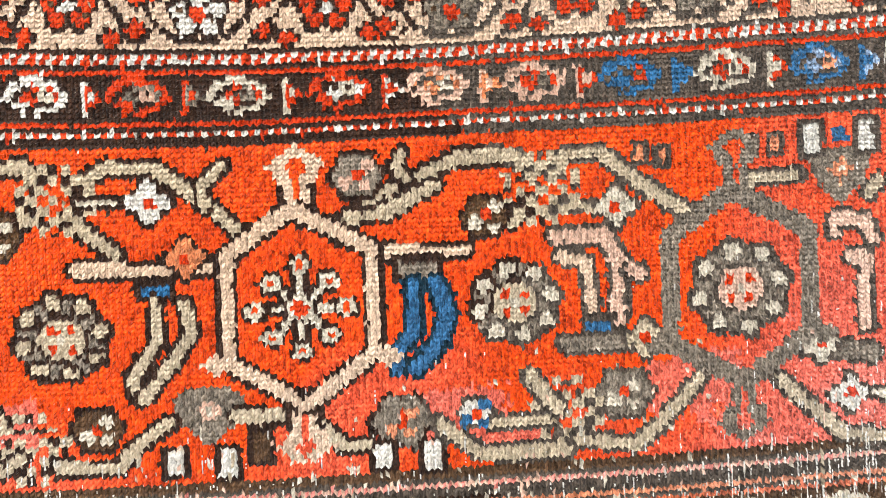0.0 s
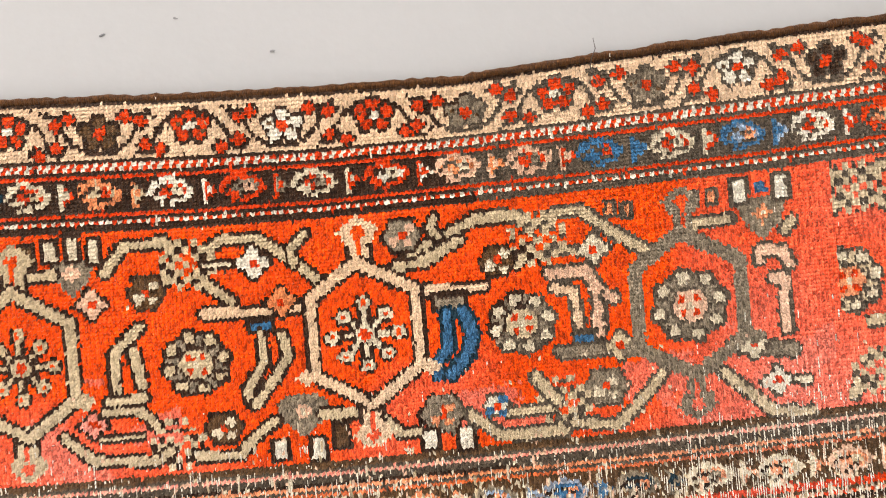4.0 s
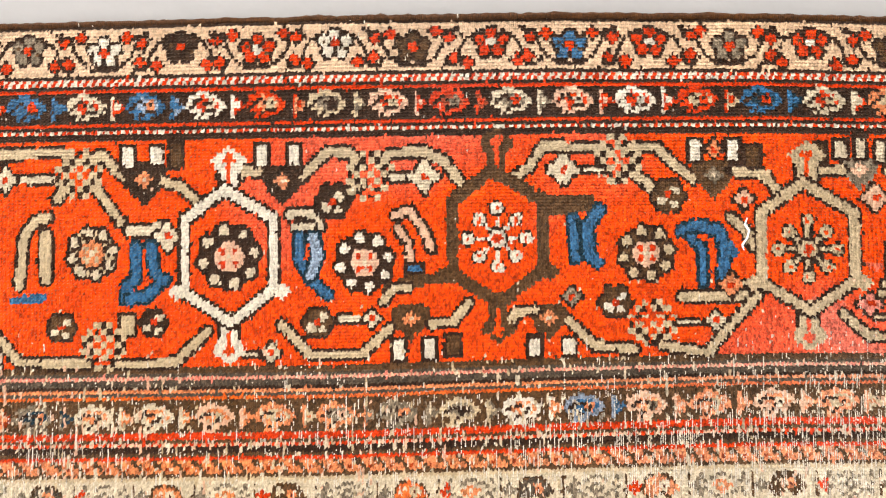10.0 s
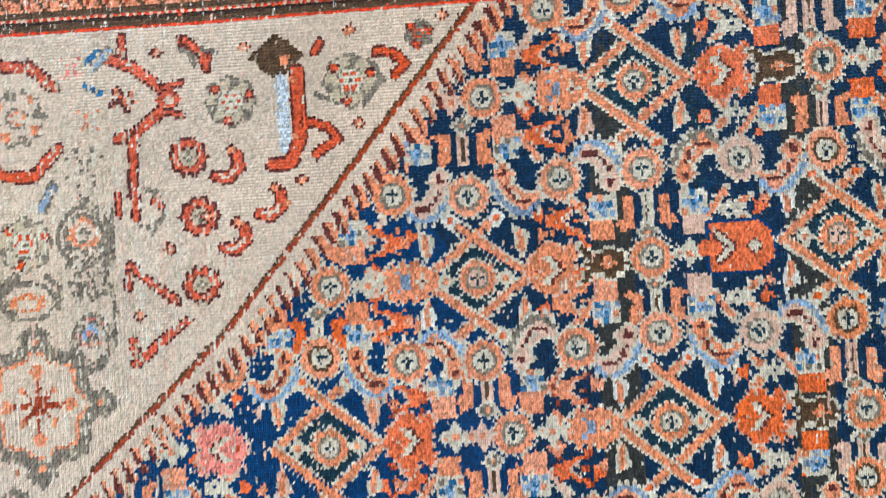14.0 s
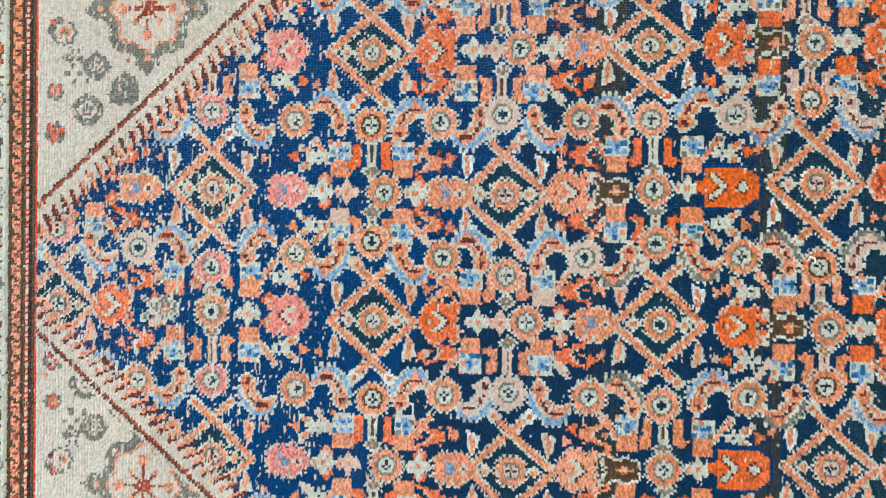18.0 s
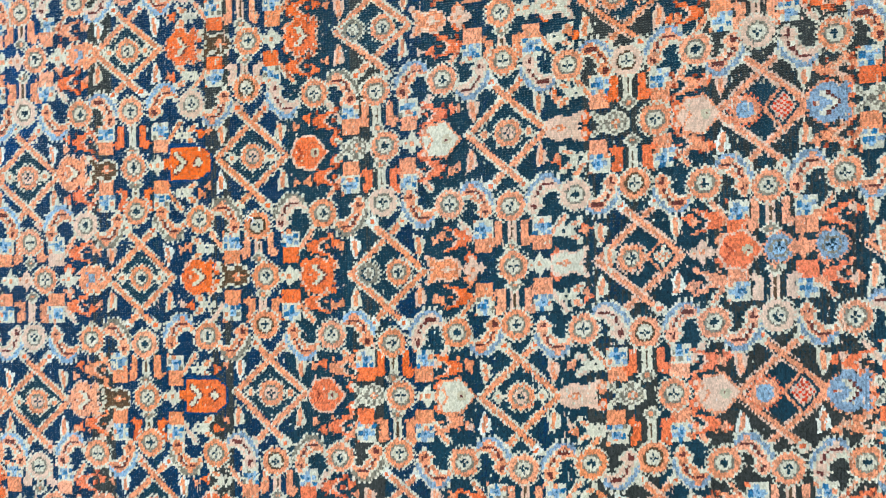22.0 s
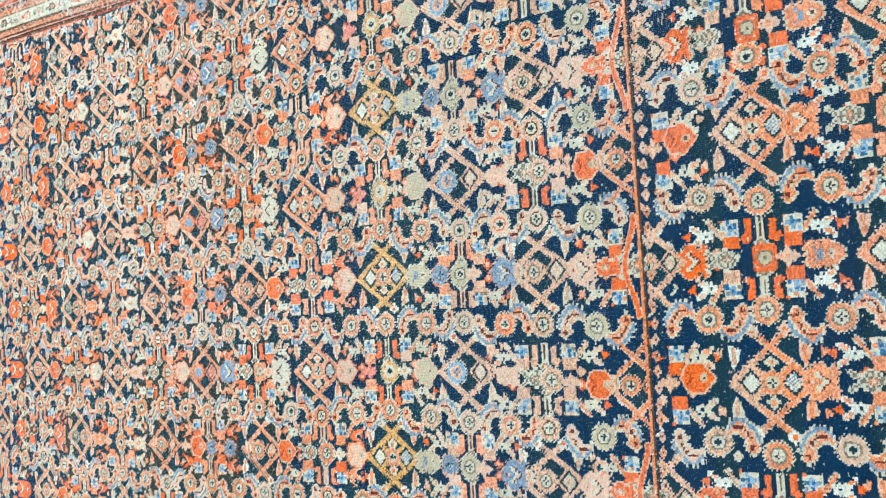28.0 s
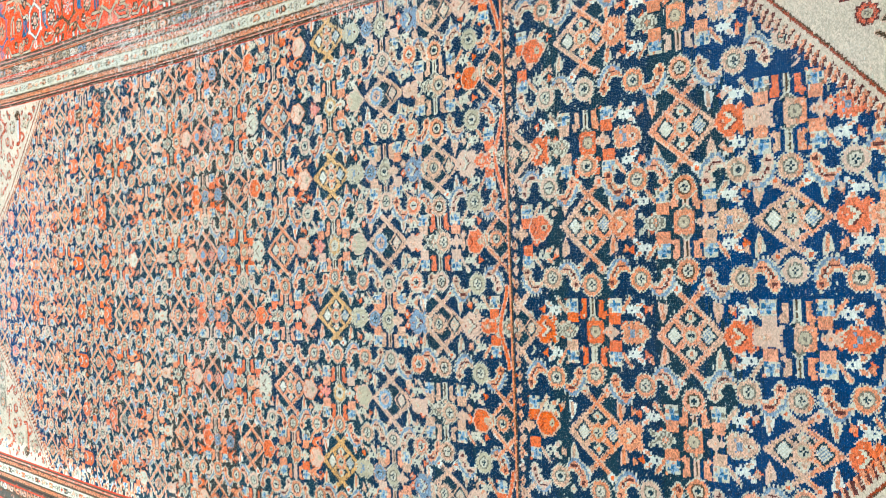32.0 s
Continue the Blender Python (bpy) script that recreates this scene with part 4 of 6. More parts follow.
def chart(rows, x, y, sx, sy, dyes, f=1.0, rim=None):
    """A weaver's chart: one letter a knot, top row first, flipped by sx and sy; dyes names each letter's wool. rim: stitches all round."""
    tall, wide = len(rows), len(rows[0])
    (x, y), f = zx(x, y), zs(f)
    got = window_of(x - wide * f / 2 - 2, x + wide * f / 2 + 2, y - tall * f / 2 - 2, y + tall * f / 2 + 2)
    if not got:
        return
    sl, X, Y = got
    table = np.array([[ord(c) for c in r] for r in rows])
    u = np.floor((X - x) * sx / f + wide / 2).astype(int)
    v = np.floor(tall / 2 - (Y - y) * sy / f).astype(int)
    ok = (u >= 0) & (u < wide) & (v >= 0) & (v < tall)
    got_c = np.where(ok, table[np.clip(v, 0, tall - 1), np.clip(u, 0, wide - 1)], ord("."))
    if rim:
        body = got_c != ord(".")
        grown = body.copy()
        for step, axis in ((1, 0), (-1, 0), (1, 1), (-1, 1), (2, 1), (-2, 1)):
            grown |= np.roll(body, step, axis)
        on = (np.floor(X) + np.floor((YT - Y) / CH)) % 3 > 0
        ink(sl, grown & ~body & on, rim)
    for c, dye in dyes.items():
        ink(sl, got_c == ord(c), dye)


def mirrored(*rows):
    """A chart whose lower half repeats the upper one."""
    return list(rows) + list(rows[-2::-1])


CURL = ["...cc.........", "..ckkc........", ".ckkmkc.......", "..kmmkkc......", ".ckkkkc.......", "cbckkkc.......", ".bckmckc......", "cbbckmkkc...cc",
        ".cbckmckkccckk", "..bbckmckkkkkc", ".ccbbckmmmmkbc", "...cbbckkkkbb.", "....cbbbkkbbc.", ".....cbbbbb.c.", "......c.c.c..."]
HEART = mirrored("....kkkk...k.", "...kkkkkk.kkk", "..kkkkkkkkkk.", ".kkkccnkkkkkk", ".kkkkccnkkkk.", "kkkkkkccnkkk.", "kkmskkkccnkk.")
VASE = mirrored("cc...........", "cbbc...ccc...", ".cbbcccbbbcc.", ".cbbbbbbbbbbc", "..cbbbbkkbbbc", ".cbbbbkkskkbb")
TRELLIS = mirrored("cc.....cc....", "cbc..ccbbcc..", ".cbcccbcbcbc.", "..cbcbcbkbcbc", "...cbbbkskbbc")
VEE = mirrored("mk.........", ".mkkk...m..", "...ckkkk...", "....ckkkkm.", ".mk..ckkkk.")
ANTLER = mirrored("cc.......", "ckkc.....", ".ckkc.c..", "..ccccccc", "...ccc.cc")
PETAL = mirrored("..k.k.kk....", ".kkkkkkkkk..", "kkkskkkkkkk.", ".kkksskkckkk", "kkkksskcmckk")


def rosette8(x, y, r=4.6, outer="coral", rim="cream", ring="grey", heart="cream", seed="deep"):
    begin("rosette", Z_FIELD)
    disc(x, y, r, outer, 1.0, 8, 0.03)
    speckle(x, y, r, rim)
    disc(x, y, r * 0.63, ring)
    disc(x, y, r * 0.48, heart)
    path([(x - 1.2, y), (x + 1.2, y)], 0.9, seed)
    path([(x, y - 1.3), (x, y + 1.3)], 0.8, seed)
    dot(x, y, heart, 0.3)


def sub_lozenge(x, y, rx, ry, bar, fill, seed):
    lozenge(x, y, rx + 1.6, ry + 1.6, bar)
    lozenge(x, y, rx + 0.4, ry + 0.4, "deep")
    lozenge(x, y, rx - 0.8, ry - 0.8, fill)
    (x, y), rx, ry = zx(x, y), zs(rx), zs(ry)
    got = window_of(x - rx, x + rx, y - ry, y + ry)
    if got:
        sl, X, Y = got
        ink(sl, (abs(X - x) / rx + abs(Y - y) / ry <= 0.75) & ((np.floor(X) + np.floor((YT - Y) / CH)) % 2 == 0), seed)


def stitched(pts, w, dye, rim):
    """A bar with single stitches of another colour along both edges."""
    zpts, zw = [zx(*p) for p in pts], zs(w)
    (ax, ay), (bx, by) = zpts
    got = window_of(min(ax, bx) - zw - 2, max(ax, bx) + zw + 2, min(ay, by) - zw - 2, max(ay, by) + zw + 2)
    if got:
        sl, X, Y = got
        vx, vy = bx - ax, by - ay
        t = np.clip(((X - ax) * vx + (Y - ay) * vy) / (vx * vx + vy * vy), 0, 1)
        d = np.hypot(X - ax - t * vx, Y - ay - t * vy)
        on = (np.floor(X) + 2 * np.floor((YT - Y) / CH)) % 3 > 0
        ink(sl, (d <= zw / 2 + 0.8) & on, rim)
        ink(sl, d <= zw / 2, dye)


def diamond(x, y, bar, rim, heart, style, b):
    """A latticed diamond whose bars cross above and below; style tells what it holds."""
    begin("diamond", Z_FIELD)
    a = 13.4
    loop = [(x - a, y), (x, y + b), (x + a, y), (x, y - b), (x - a, y)]
    for p, q in ((0, 1), (1, 2), (2, 3), (3, 0)):
        (x0, y0), (x1, y1) = loop[p], loop[q]
        tx, ty = (x1 - x0) * 0.46, (y1 - y0) * 0.46
        stitched([(x0, y0), (x1 + tx, y1 + ty)] if y0 == y else [(x0 - tx, y0 - ty), (x1, y1)], 1.9 if style < 2 else 1.5, bar, rim)
    shape([(x - a + 2.6, y), (x, y + b - 2.2), (x + a - 2.6, y), (x, y - b + 2.2)], "deep")
    if style == 2:                              # a rosette between two pale lozenges, a small one above and below
        stitched([(x - 7, y + b * 0.5), (x + 7, y - b * 0.5)], 1.5, bar, rim)
        stitched([(x - 7, y - b * 0.5), (x + 7, y + b * 0.5)], 1.5, bar, rim)
        sub_lozenge(x - 7.0, y, 3.9, 4.2, bar, "cream", "white")
        sub_lozenge(x + 7.0, y, 3.9, 4.2, bar, "cream", "slate")
        for sy in (-1, 1):
            star_bud(x, y + sy * b * 0.55, "cream", "coral")
        rosette8(x, y, 3.7, "coral", "pale", "beige", "cream")
    elif style == 1:                            # two rosettes side by side
        rosette8(x - 7.0, y, 4.0, "grey", "cream", "deep", "cream", "grey")
        rosette8(x + 4.0, y, 4.6, "coral", rim, "grey", heart)
    elif style == 3:                            # a rosette and a small hatched diamond
        rosette8(x - 2.6, y, 4.4, "coral", rim, "grey", heart)
        sub_lozenge(x + 7.2, y, 3.8, 4.4, bar, "cream", "coral")
        sprig(x - 9.2, y, 1, "cream")
    elif style == 4:                            # a slate oval and a hatched diamond
        rosette8(x - 5.2, y, 4.3, "coral", "brick", "slate", "sky", "slate")
        sub_lozenge(x + 5.8, y, 4.6, 5.6, bar, "pale", "red")
    elif style == 5:                            # a sky-blue rosette and a small hatched diamond
        rosette8(x - 5.0, y, 4.6, "sky", "cream", "pale", "coral", "blue")
        sub_lozenge(x + 6.4, y, 3.6, 4.2, bar, "pale", "cream")
    else:
        rosette8(x + 0.4, y, 4.7, "coral", rim, "grey", heart)
        for sx in (-7.6, 7.6):
            star_bud(x + sx, y, "cream", "coral")


def flower_head(x, y, dye, side, rim="cream"):
    begin("palmette", Z_FIELD)
    chart(HEART, x, y, side, 1, {"k": dye, "c": "cream", "n": "maroon", "m": "rust", "s": "pale"}, 1.0, rim)


def petal_head(x, y, dye, side):
    begin("palmette", Z_FIELD)
    chart(PETAL, x, y, side, 1, {"k": dye, "s": "slate", "c": "cream", "m": "maroon"}, 1.15, "cream")


def bell(x, y, dye, side):
    """A six-sided flower head with an eye."""
    begin("palmette", Z_FIELD)
    s = side
    edge = [(-6.6, 0), (-4.2, 5.0), (1.6, 5.8), (6.6, 0), (1.6, -5.8), (-4.2, -5.0)]
    shape([(x + s * px * 1.14, y + py * 1.14) for px, py in edge], "pale" if dye not in ("pale", "cream") else "coral")
    shape([(x + s * px, y + py) for px, py in edge], dye)
    path([(x - s * 4.6, y + 2.6), (x - s * 2.6, y), (x - s * 4.6, y - 2.6)], 0.8, "rust" if dye == "brick" else "coral")
    disc(x + s * 2.2, y, 1.7, "beige")
    dot(x + s * 2.2, y, "maroon", 0.5)


def cross_bud(x, y, dye="cream"):
    begin("cross_bud", Z_FIELD)
    for dx in (-2.6, 2.6):
        lozenge(x + dx, y, 1.9, 2.2, dye)
    lozenge(x, y, 2.6, 4.4, dye)
    dot(x, y, "coral", 0.8)
    dot(x - 2.6, y, "coral", 0.5)


def vase(x, y, dye, side, rim="cream"):
    begin("vase", Z_FIELD)
    chart(VASE if dye in ("bistre", "coral", "pale", "brick", "cream") else TRELLIS, x, y, side, 1, {"b": dye, "c": rim, "k": "coral" if dye != "coral" else "pale", "s": "cream"}, 1.0)


def square_flower(x, y, dye, heart):
    begin("square_flower", Z_FIELD)
    rect(x - 4.6, x + 4.6, y - 5.0, y + 5.0, dye)
    for sx in (-1, 1):
        for sy in (-1, 1):
            dot(x + sx * 4.6, y + sy * 5.0, "deep", 0.7)
            star_dot = (x + sx * 2.8, y + sy * 3.2)
            dot(*star_dot, "pale", 0.4)
    disc(x, y, 3.0, "grey")
    disc(x, y, 2.4, heart)
    dot(x, y, "grey", 0.7)


def shield_flower(x, y):
    begin("shield_flower", Z_FIELD)
    for w, dye in ((1.0, "royal"), (0.0, "brick")):
        shape([(x - 7.6 - w, y + 6.0 + w), (x + 4.4, y + 6.0 + w), (x + 8.2 + w, y + 3), (x + 8.2 + w, y - 3), (x + 4.4, y - 6.0 - w), (x - 7.6 - w, y - 6.0 - w)], dye)
    shape([(x - 7.6, y + 2.2), (x - 4.6, y), (x - 7.6, y - 2.2), (x - 10.4, y - 1.4), (x - 10.4, y + 1.4)], "brick")
    path([(x - 5.4, y + 3.2), (x - 2.0, y), (x - 5.4, y - 3.2)], 1.5, "cream", "maroon", 0.5)
    lozenge(x + 3.6, y, 2.4, 2.4, "maroon")
    lozenge(x + 3.6, y, 1.8, 1.8, "cream")


def stalk(x, y, s, bar, core):
    """A stem between two rosettes, flanked by thorned upright bars."""
    begin("stalk", Z_FIELD)
    rect(x - 1.5, x + 1.5, y - 5.8, y + 5.8, core)
    path([(x, y - 5), (x, y + 5)], 0.8, "bistre")
    lozenge(x, y - s * 4.2, 3.4, 2.8, "cream")
    lozenge(x, y - s * 4.2, 2.3, 1.9, "grey")
    dot(x, y - s * 4.2, "coral", 0.6)
    for dx in (-1, 1):
        begin("thorn_bar", Z_FIELD)
        a, b, c = jit.uniform(-0.5, 0.5, 3)
        x0 = x + dx * 4.6
        rect(x0 - 1.3, x0 + 1.3, y - 4.2 + s * 1.0 + a, y + 3.6 + s * 1.4 + b, bar)
        rect(x0 - 1.0 + dx * 1.2, x0 + 1.0 + dx * 1.2, y - 4.8 + s + c, y - 1.2 + s + c, bar)
        shape([(x0 + dx * 0.8, y + 1.6 - s * 1.6), (x0 + dx * 3.6, y - s * 1.8), (x0 + dx * 0.8, y - 2.0 - s * 1.6)], bar)


def tulip(x, y, s, sx, top, base):
    """A small chequered flower on a red cup, with a slanting stem."""
    begin("tulip", Z_FIELD)
    a, b, c = jit.uniform(-0.45, 0.45, 3)
    rect(x - 3.2, x + 3.1 + a, y - s * 3.0 - 2.6, y - s * 3.0 + 2.7, base)
    yt = y + s * 2.6
    rect(x - 3.4 + b, x + 3.4, yt - 3.1, yt + 3.1, "cream")
    for i, (dx, dy) in enumerate(((-2.1, 0.3), (2.1, 0.5), (0.2, -2.0), (-0.4, 2.0), (2.5, -2.1), (-2.4, -2.2))):
        dot(x + dx + b, yt + s * dy + c, (top, "blue", top, "blue", "sky", "coral")[(i + int(abs(a) * 20)) % 6], 0.8)
    dot(x + a, yt, "sky", 1.3)
    dot(x + a, yt, "blue", 0.6)
    dot(x - 3.2, yt + s * 2.8, base, 0.6)


def star_bud(x, y, dye, core):
    begin("star_bud", Z_FIELD)
    rect(x - 2.3, x + 2.3, y - 0.7, y + 0.7, dye)
    rect(x - 0.6, x + 0.6, y - 2.3, y + 2.3, dye)
    rect(x - 1.4, x + 1.4, y - 1.5, y + 1.5, dye)
    dot(x, y, core, 0.8)


def sprig(x, y, s, dye):
    begin("sprig", Z_FIELD)
    shape([(x - 2.2, y + s * 4.6), (x + 2.2, y + s * 2.4), (x + 1.4, y - s * 1), (x - 0.4, y - s * 4.4), (x - 2.0, y)], dye)
    path([(x - 0.5, y + s * 2.6), (x, y - s * 2.0)], 1.5, "coral")


# the upright axes of the trellis from end to end: those of the first kind hold diamonds in one set of rows, those of the second in the other
AXES = [(-323, 1), (-280, 2), (-228, 1), (-176, 2), (-134, 1), (-88, 2), (-40, 1), (8, 2), (53, 1), (95, 2), (137, 1), (181, 2), (229, 1), (281, 2), (331, 1), (375, 2), (427, 0),
        (479, 1), (533, 2), (584, 1), (636, 2), (688, 1), (740, 2)]
STYLES = {8: 1, 95: 3, 137: 4, 181: 3, 229: 2, 281: 2, 331: 5, 375: 3, 479: 2, 533: 2, 584: 2, 636: 2}
# what lies along each set of rows, in order
ROW_ONE = [("petal", -252, "coral"), ("petal", -203, "pink"), ("cross", -192, "cream"), ("cross", -184, "pale"), ("rosette", -172, "coral"), ("cross", -162, "cream"), ("petal", -151, "coral"),
           ("heart", -114, "coral"), ("vase", -101, "bistre"), ("rosette", -88, "coral"), ("cross", -78, "cream"), ("shield", -65, ""), ("bell", -18, "brick"), ("vase", -2, "grey"),
           ("rosette", 10, "coral"), ("cross", 20, "cream"), ("bell", 30, "cream"), ("fish", 73, "pale"), ("vase", 88, "grey"), ("rosette", 103, "coral"), ("bell", 117, "pale"),
           ("heart", 157, "slate"), ("vase", 171, "grey"), ("square", 184, "coral"), ("cross", 191, "pale"), ("heart", 201, "cream"), ("bell", 251, "pale"), ("cross", 268, "pink"),
           ("rosette", 282, "gold"), ("cross", 292, "cream"), ("bell", 306, "beige"), ("fish", 355, "pale"), ("vase", 368, "grey"), ("rosette", 378, "coral"), ("cross", 388, "pale"),
           ("bell", 403, "brick"), ("cross", 435, "coral"), ("bell", 448, "brick"), ("heart", 498, "coral"), ("vase", 515, "grey"), ("square", 532, "coral"), ("cross", 543, "pale"),
           ("petal", 556, "coral"), ("heart", 610, "brick"), ("fish", 623, "coral"), ("square", 636, "coral"), ("cross", 648, "pale"), ("petal", 662, "coral")]
ROW_TWO = [("heart", -261, "brick"), ("vase", -245, "grey"), ("rosette", -228, "coral"), ("cross", -216, "cream"), ("heart", -203, "pink"), ("heart", -155, "brick"), ("cross", -143, "cream"),
           ("cross", -136, "pale"), ("rosette", -128, "coral"), ("cross", -118, "cream"), ("petal", -107, "coral"), ("heart", -65, "brick"), ("vase", -51, "bistre"), ("rosette", -38, "coral"),
           ("cross", -29, "cream"), ("heart", -18, "brick"), ("fish", 28, "coral"), ("cross", 39, "pale"), ("rosette", 53, "coral"), ("cross", 62, "cream"), ("fish", 72, "cream"),
           ("cross", 115, "pale"), ("bell", 127, "brick"), ("rosette", 139, "slate"), ("cross", 146, "coral"), ("rosette", 155, "slate"), ("bell", 201, "brick"), ("vase", 217, "grey"),
           ("rosette", 231, "coral"), ("cross", 241, "cream"), ("bell", 255, "pale"), ("petal", 304, "beige"), ("rosette", 318, "slate"), ("rosette", 330, "beige"), ("cross", 338, "pale"),
           ("heart", 355, "slate"), ("heart", 397, "pale"), ("fish", 411, "brick"), ("vase", 422, "grey"), ("heart", 449, "brick"), ("vase", 462, "grey"), ("square", 480, "brick"),
           ("cross", 489, "pale"), ("petal", 503, "coral"), ("heart", 557, "brick"), ("fish", 571, "pale"), ("square", 587, "coral"), ("cross", 598, "pale"), ("petal", 611, "brick"), ("heart", 664, "brick")]
FISH_RIGHT = (355, 411, 571, 623, 72, 73)       # heads whose tails point the other way


def lean(x, y):
    """The axes lean a little, each by its own amount."""
    return x - (y + 245) * float(np.interp(x, (-280, -176, -88, -40, 53, 95, 229, 281, 331, 600), (0, 0.02, 0.053, 0.07, 0.035, 0.05, 0.05, 0.01, 0.0, 0.012)))


def row_y(x, kind, n):
    """Height of the n-th row of that kind at x; the rows are wider apart towards one end and one edge."""
    if kind == 1:
        base = np.interp(x, (-228, -134, -40, 53, 331, 420, 450, 584), (-226, -227, -222.5, -220, -221, -223.5, -217.5, -221))
    else:
        base = np.interp(x, (-262, -176, -88, 95, 281, 375, 432, 533), (-264, -267, -266, -265.5, -265.5, -269.5, -270.5, -272.5))
    up = np.interp(x, (-180, -40, 100, 380, 540), (84, 85.5, 88, 90, 97))
    down = np.interp(x, (-180, -40, 53, 229, 331, 480, 584), (86, 85.5, 90, 93, 95, 104, 100))
    return float(base + n * (up if n > 0 else down))


def near_dye(d):
    """Another lot of nearly the same dye, now and then."""
    lots = {"coral": ("coral", "coral", "coral", "salmon", "coral", "salmon", "pale"), "cream": ("cream", "cream", "pale", "white"), "brick": ("brick", "coral", "brick"), "sky": ("sky", "sky", "slate", "grey"), "pink": ("pink", "pale", "coral")}
    c = lots.get(d, (d,))
    return c[jit.randint(len(c))]


def reach_of(x, y):
    """How far above and below a diamond its two rosettes lie."""
    return float(np.interp(y, (-320, -220, -150, -90), (24.5, 25.0, 20.5, 22.0)) + np.interp(x, (440, 479, 533, 584), (0, 5, 5.5, -2.5)))


def swell_at(x, cx, cy, most=1.1):
    """The drawing grows towards one end: what is drawn next is scaled about its centre."""
    ZOOM[0] = (cx, cy, 1.0 + (most - 1.0) * float(np.interp(x, (60, 140, 229, 600), (0, 0.3, 0.9, 1.0))))


jit = np.random.RandomState(11)
ROWS_N = range(-3, 5)
mids = []                                       # the lines between two rows: height at each axis pair
for (xa, ka), (xb, kb) in zip(AXES, AXES[1:]):
    xm = xa + (xb - xa) * 0.53
    for n in ROWS_N:
        one, two, above = row_y(xm, 1, n), row_y(xm, 2, n), row_y(xm, 2, n + 1)
        for ym, first_above in (((one + two) / 2, True), ((one + above) / 2, False)):
            if -455 < ym < -35:
                mids.append((xa, ka, xb, kb, xm, ym, first_above))
# leaves, stems and tulips lie under the rest
for i, (x, kind) in enumerate(AXES):
    other = 2 if kind == 1 else 1
    for n, other, sides in [(n, other, (-1, 1)) for n in ROWS_N] if kind else [(n, o, (sd,)) for n in ROWS_N for o, sd in ((1, 1), (2, -1))]:
        y = row_y(x, other, n)
        if not -455 < y < -35:
            continue
        ax = lean(x, y)
        tul = "brick" if -70 < x < 20 or 130 < x < 240 or x in (427, 479) else "coral"
        wide = min(AXES[i + 1][0] - x if i + 1 < len(AXES) else 46, 54) if i else 46
        for sx in sides:
            for sy in (-1, 1):
                jx, jy = jit.uniform(-0.7, 0.7, 2)
                tx, ty = ax + sx * (11.0 + 0.5 * jx) * wide / 46, y + sy * (10.4 + 0.4 * jy)
                swell_at(x, tx, ty)
                begin("stem", Z_FIELD)
                stitched([(tx + sx * 3.4, ty - sy * 0.5), (tx + sx * 8.0, ty + sy * 5.5)], 1.4, near_dye("coral"), "cream")
                tulip(tx, ty, sy, sx, near_dye("sky"), near_dye(tul))
                lx, ly = ax + sx * 20.4 * wide / 46 + jx, y + sy * 9.8 + jy
                swell_at(x, lx, ly)
                begin("leaf", Z_FIELD)
                if (i + (sx > 0)) % 3 == 0 or x > 240:
                    chart(ANTLER, lx + sx, ly + sy, -sx, 1, {"c": "cream" if x < 430 else "white", "k": near_dye("coral")}, 1.0)
                else:
                    chart(VEE, lx, ly, sx if i % 2 else -sx, 1, {"k": near_dye("brick"), "m": "rust" if (i + n) % 2 else "coral", "c": "pale"}, 1.0)
                star_bud(ax + sx * 16.5 * wide / 46, y + sy * 3.4 + jx, near_dye("brick"), "pale")
                begin("bud", Z_FIELD)
                shape([(lx + sx * 5.0, ly + sy * 3.4), (lx + sx * 9.0, ly + sy * 1.6), (lx + sx * 5.6, ly - sy * 0.8)], near_dye("brick"))
for i, (x, kind) in enumerate(AXES):
    if kind == 0:
        continue
    for n in ROWS_N:
        y = row_y(x, 2 if kind == 1 else 1, n)
        if -455 < y < -35:
            for sy in (1, -1):
                ax = lean(x, y + sy * 11)
                swell_at(x, ax, y + sy * 10.6)
                stalk(ax, y + sy * 10.6, sy, near_dye("brick" if i % 2 else "coral"), "cream" if i % 2 else "pale")
        y = row_y(x, kind, n)
        if -455 < y < -35:
            gold = x == 281
            swell_at(x, lean(x, y), y, 1.24)
            size = ZOOM[0][2]
            diamond(lean(x, y), y, "gold" if gold else "coral", "gold" if gold else "cream" if x < 60 else "pale", "cream" if i % 2 else "pale", STYLES.get(x, 0), reach_of(x, y) * 0.5 / size)
            for sx in (-1, 1):                  # slender leaves and buds on each side of its points
                for sy in (1, -1):
                    jx, jy = jit.uniform(-0.5, 0.5, 2)
                    sprig(lean(x, y) + sx * 11.8 + jx, y + sy * 8.4 + jy, sy, near_dye("cream"))
                    star_bud(lean(x, y) + sx * 5.6 + jx, y + sy * (reach_of(x, y) * 0.72 / size + jy), near_dye("cream"), "brick")
                    begin("bud", Z_FIELD)
                    shape([(lean(x, y) + sx * 16.0, y + sy * 11.8), (lean(x, y) + sx * 19.0, y + sy * 10.2), (lean(x, y) + sx * 16.4, y + sy * 8.0)], near_dye("coral"))
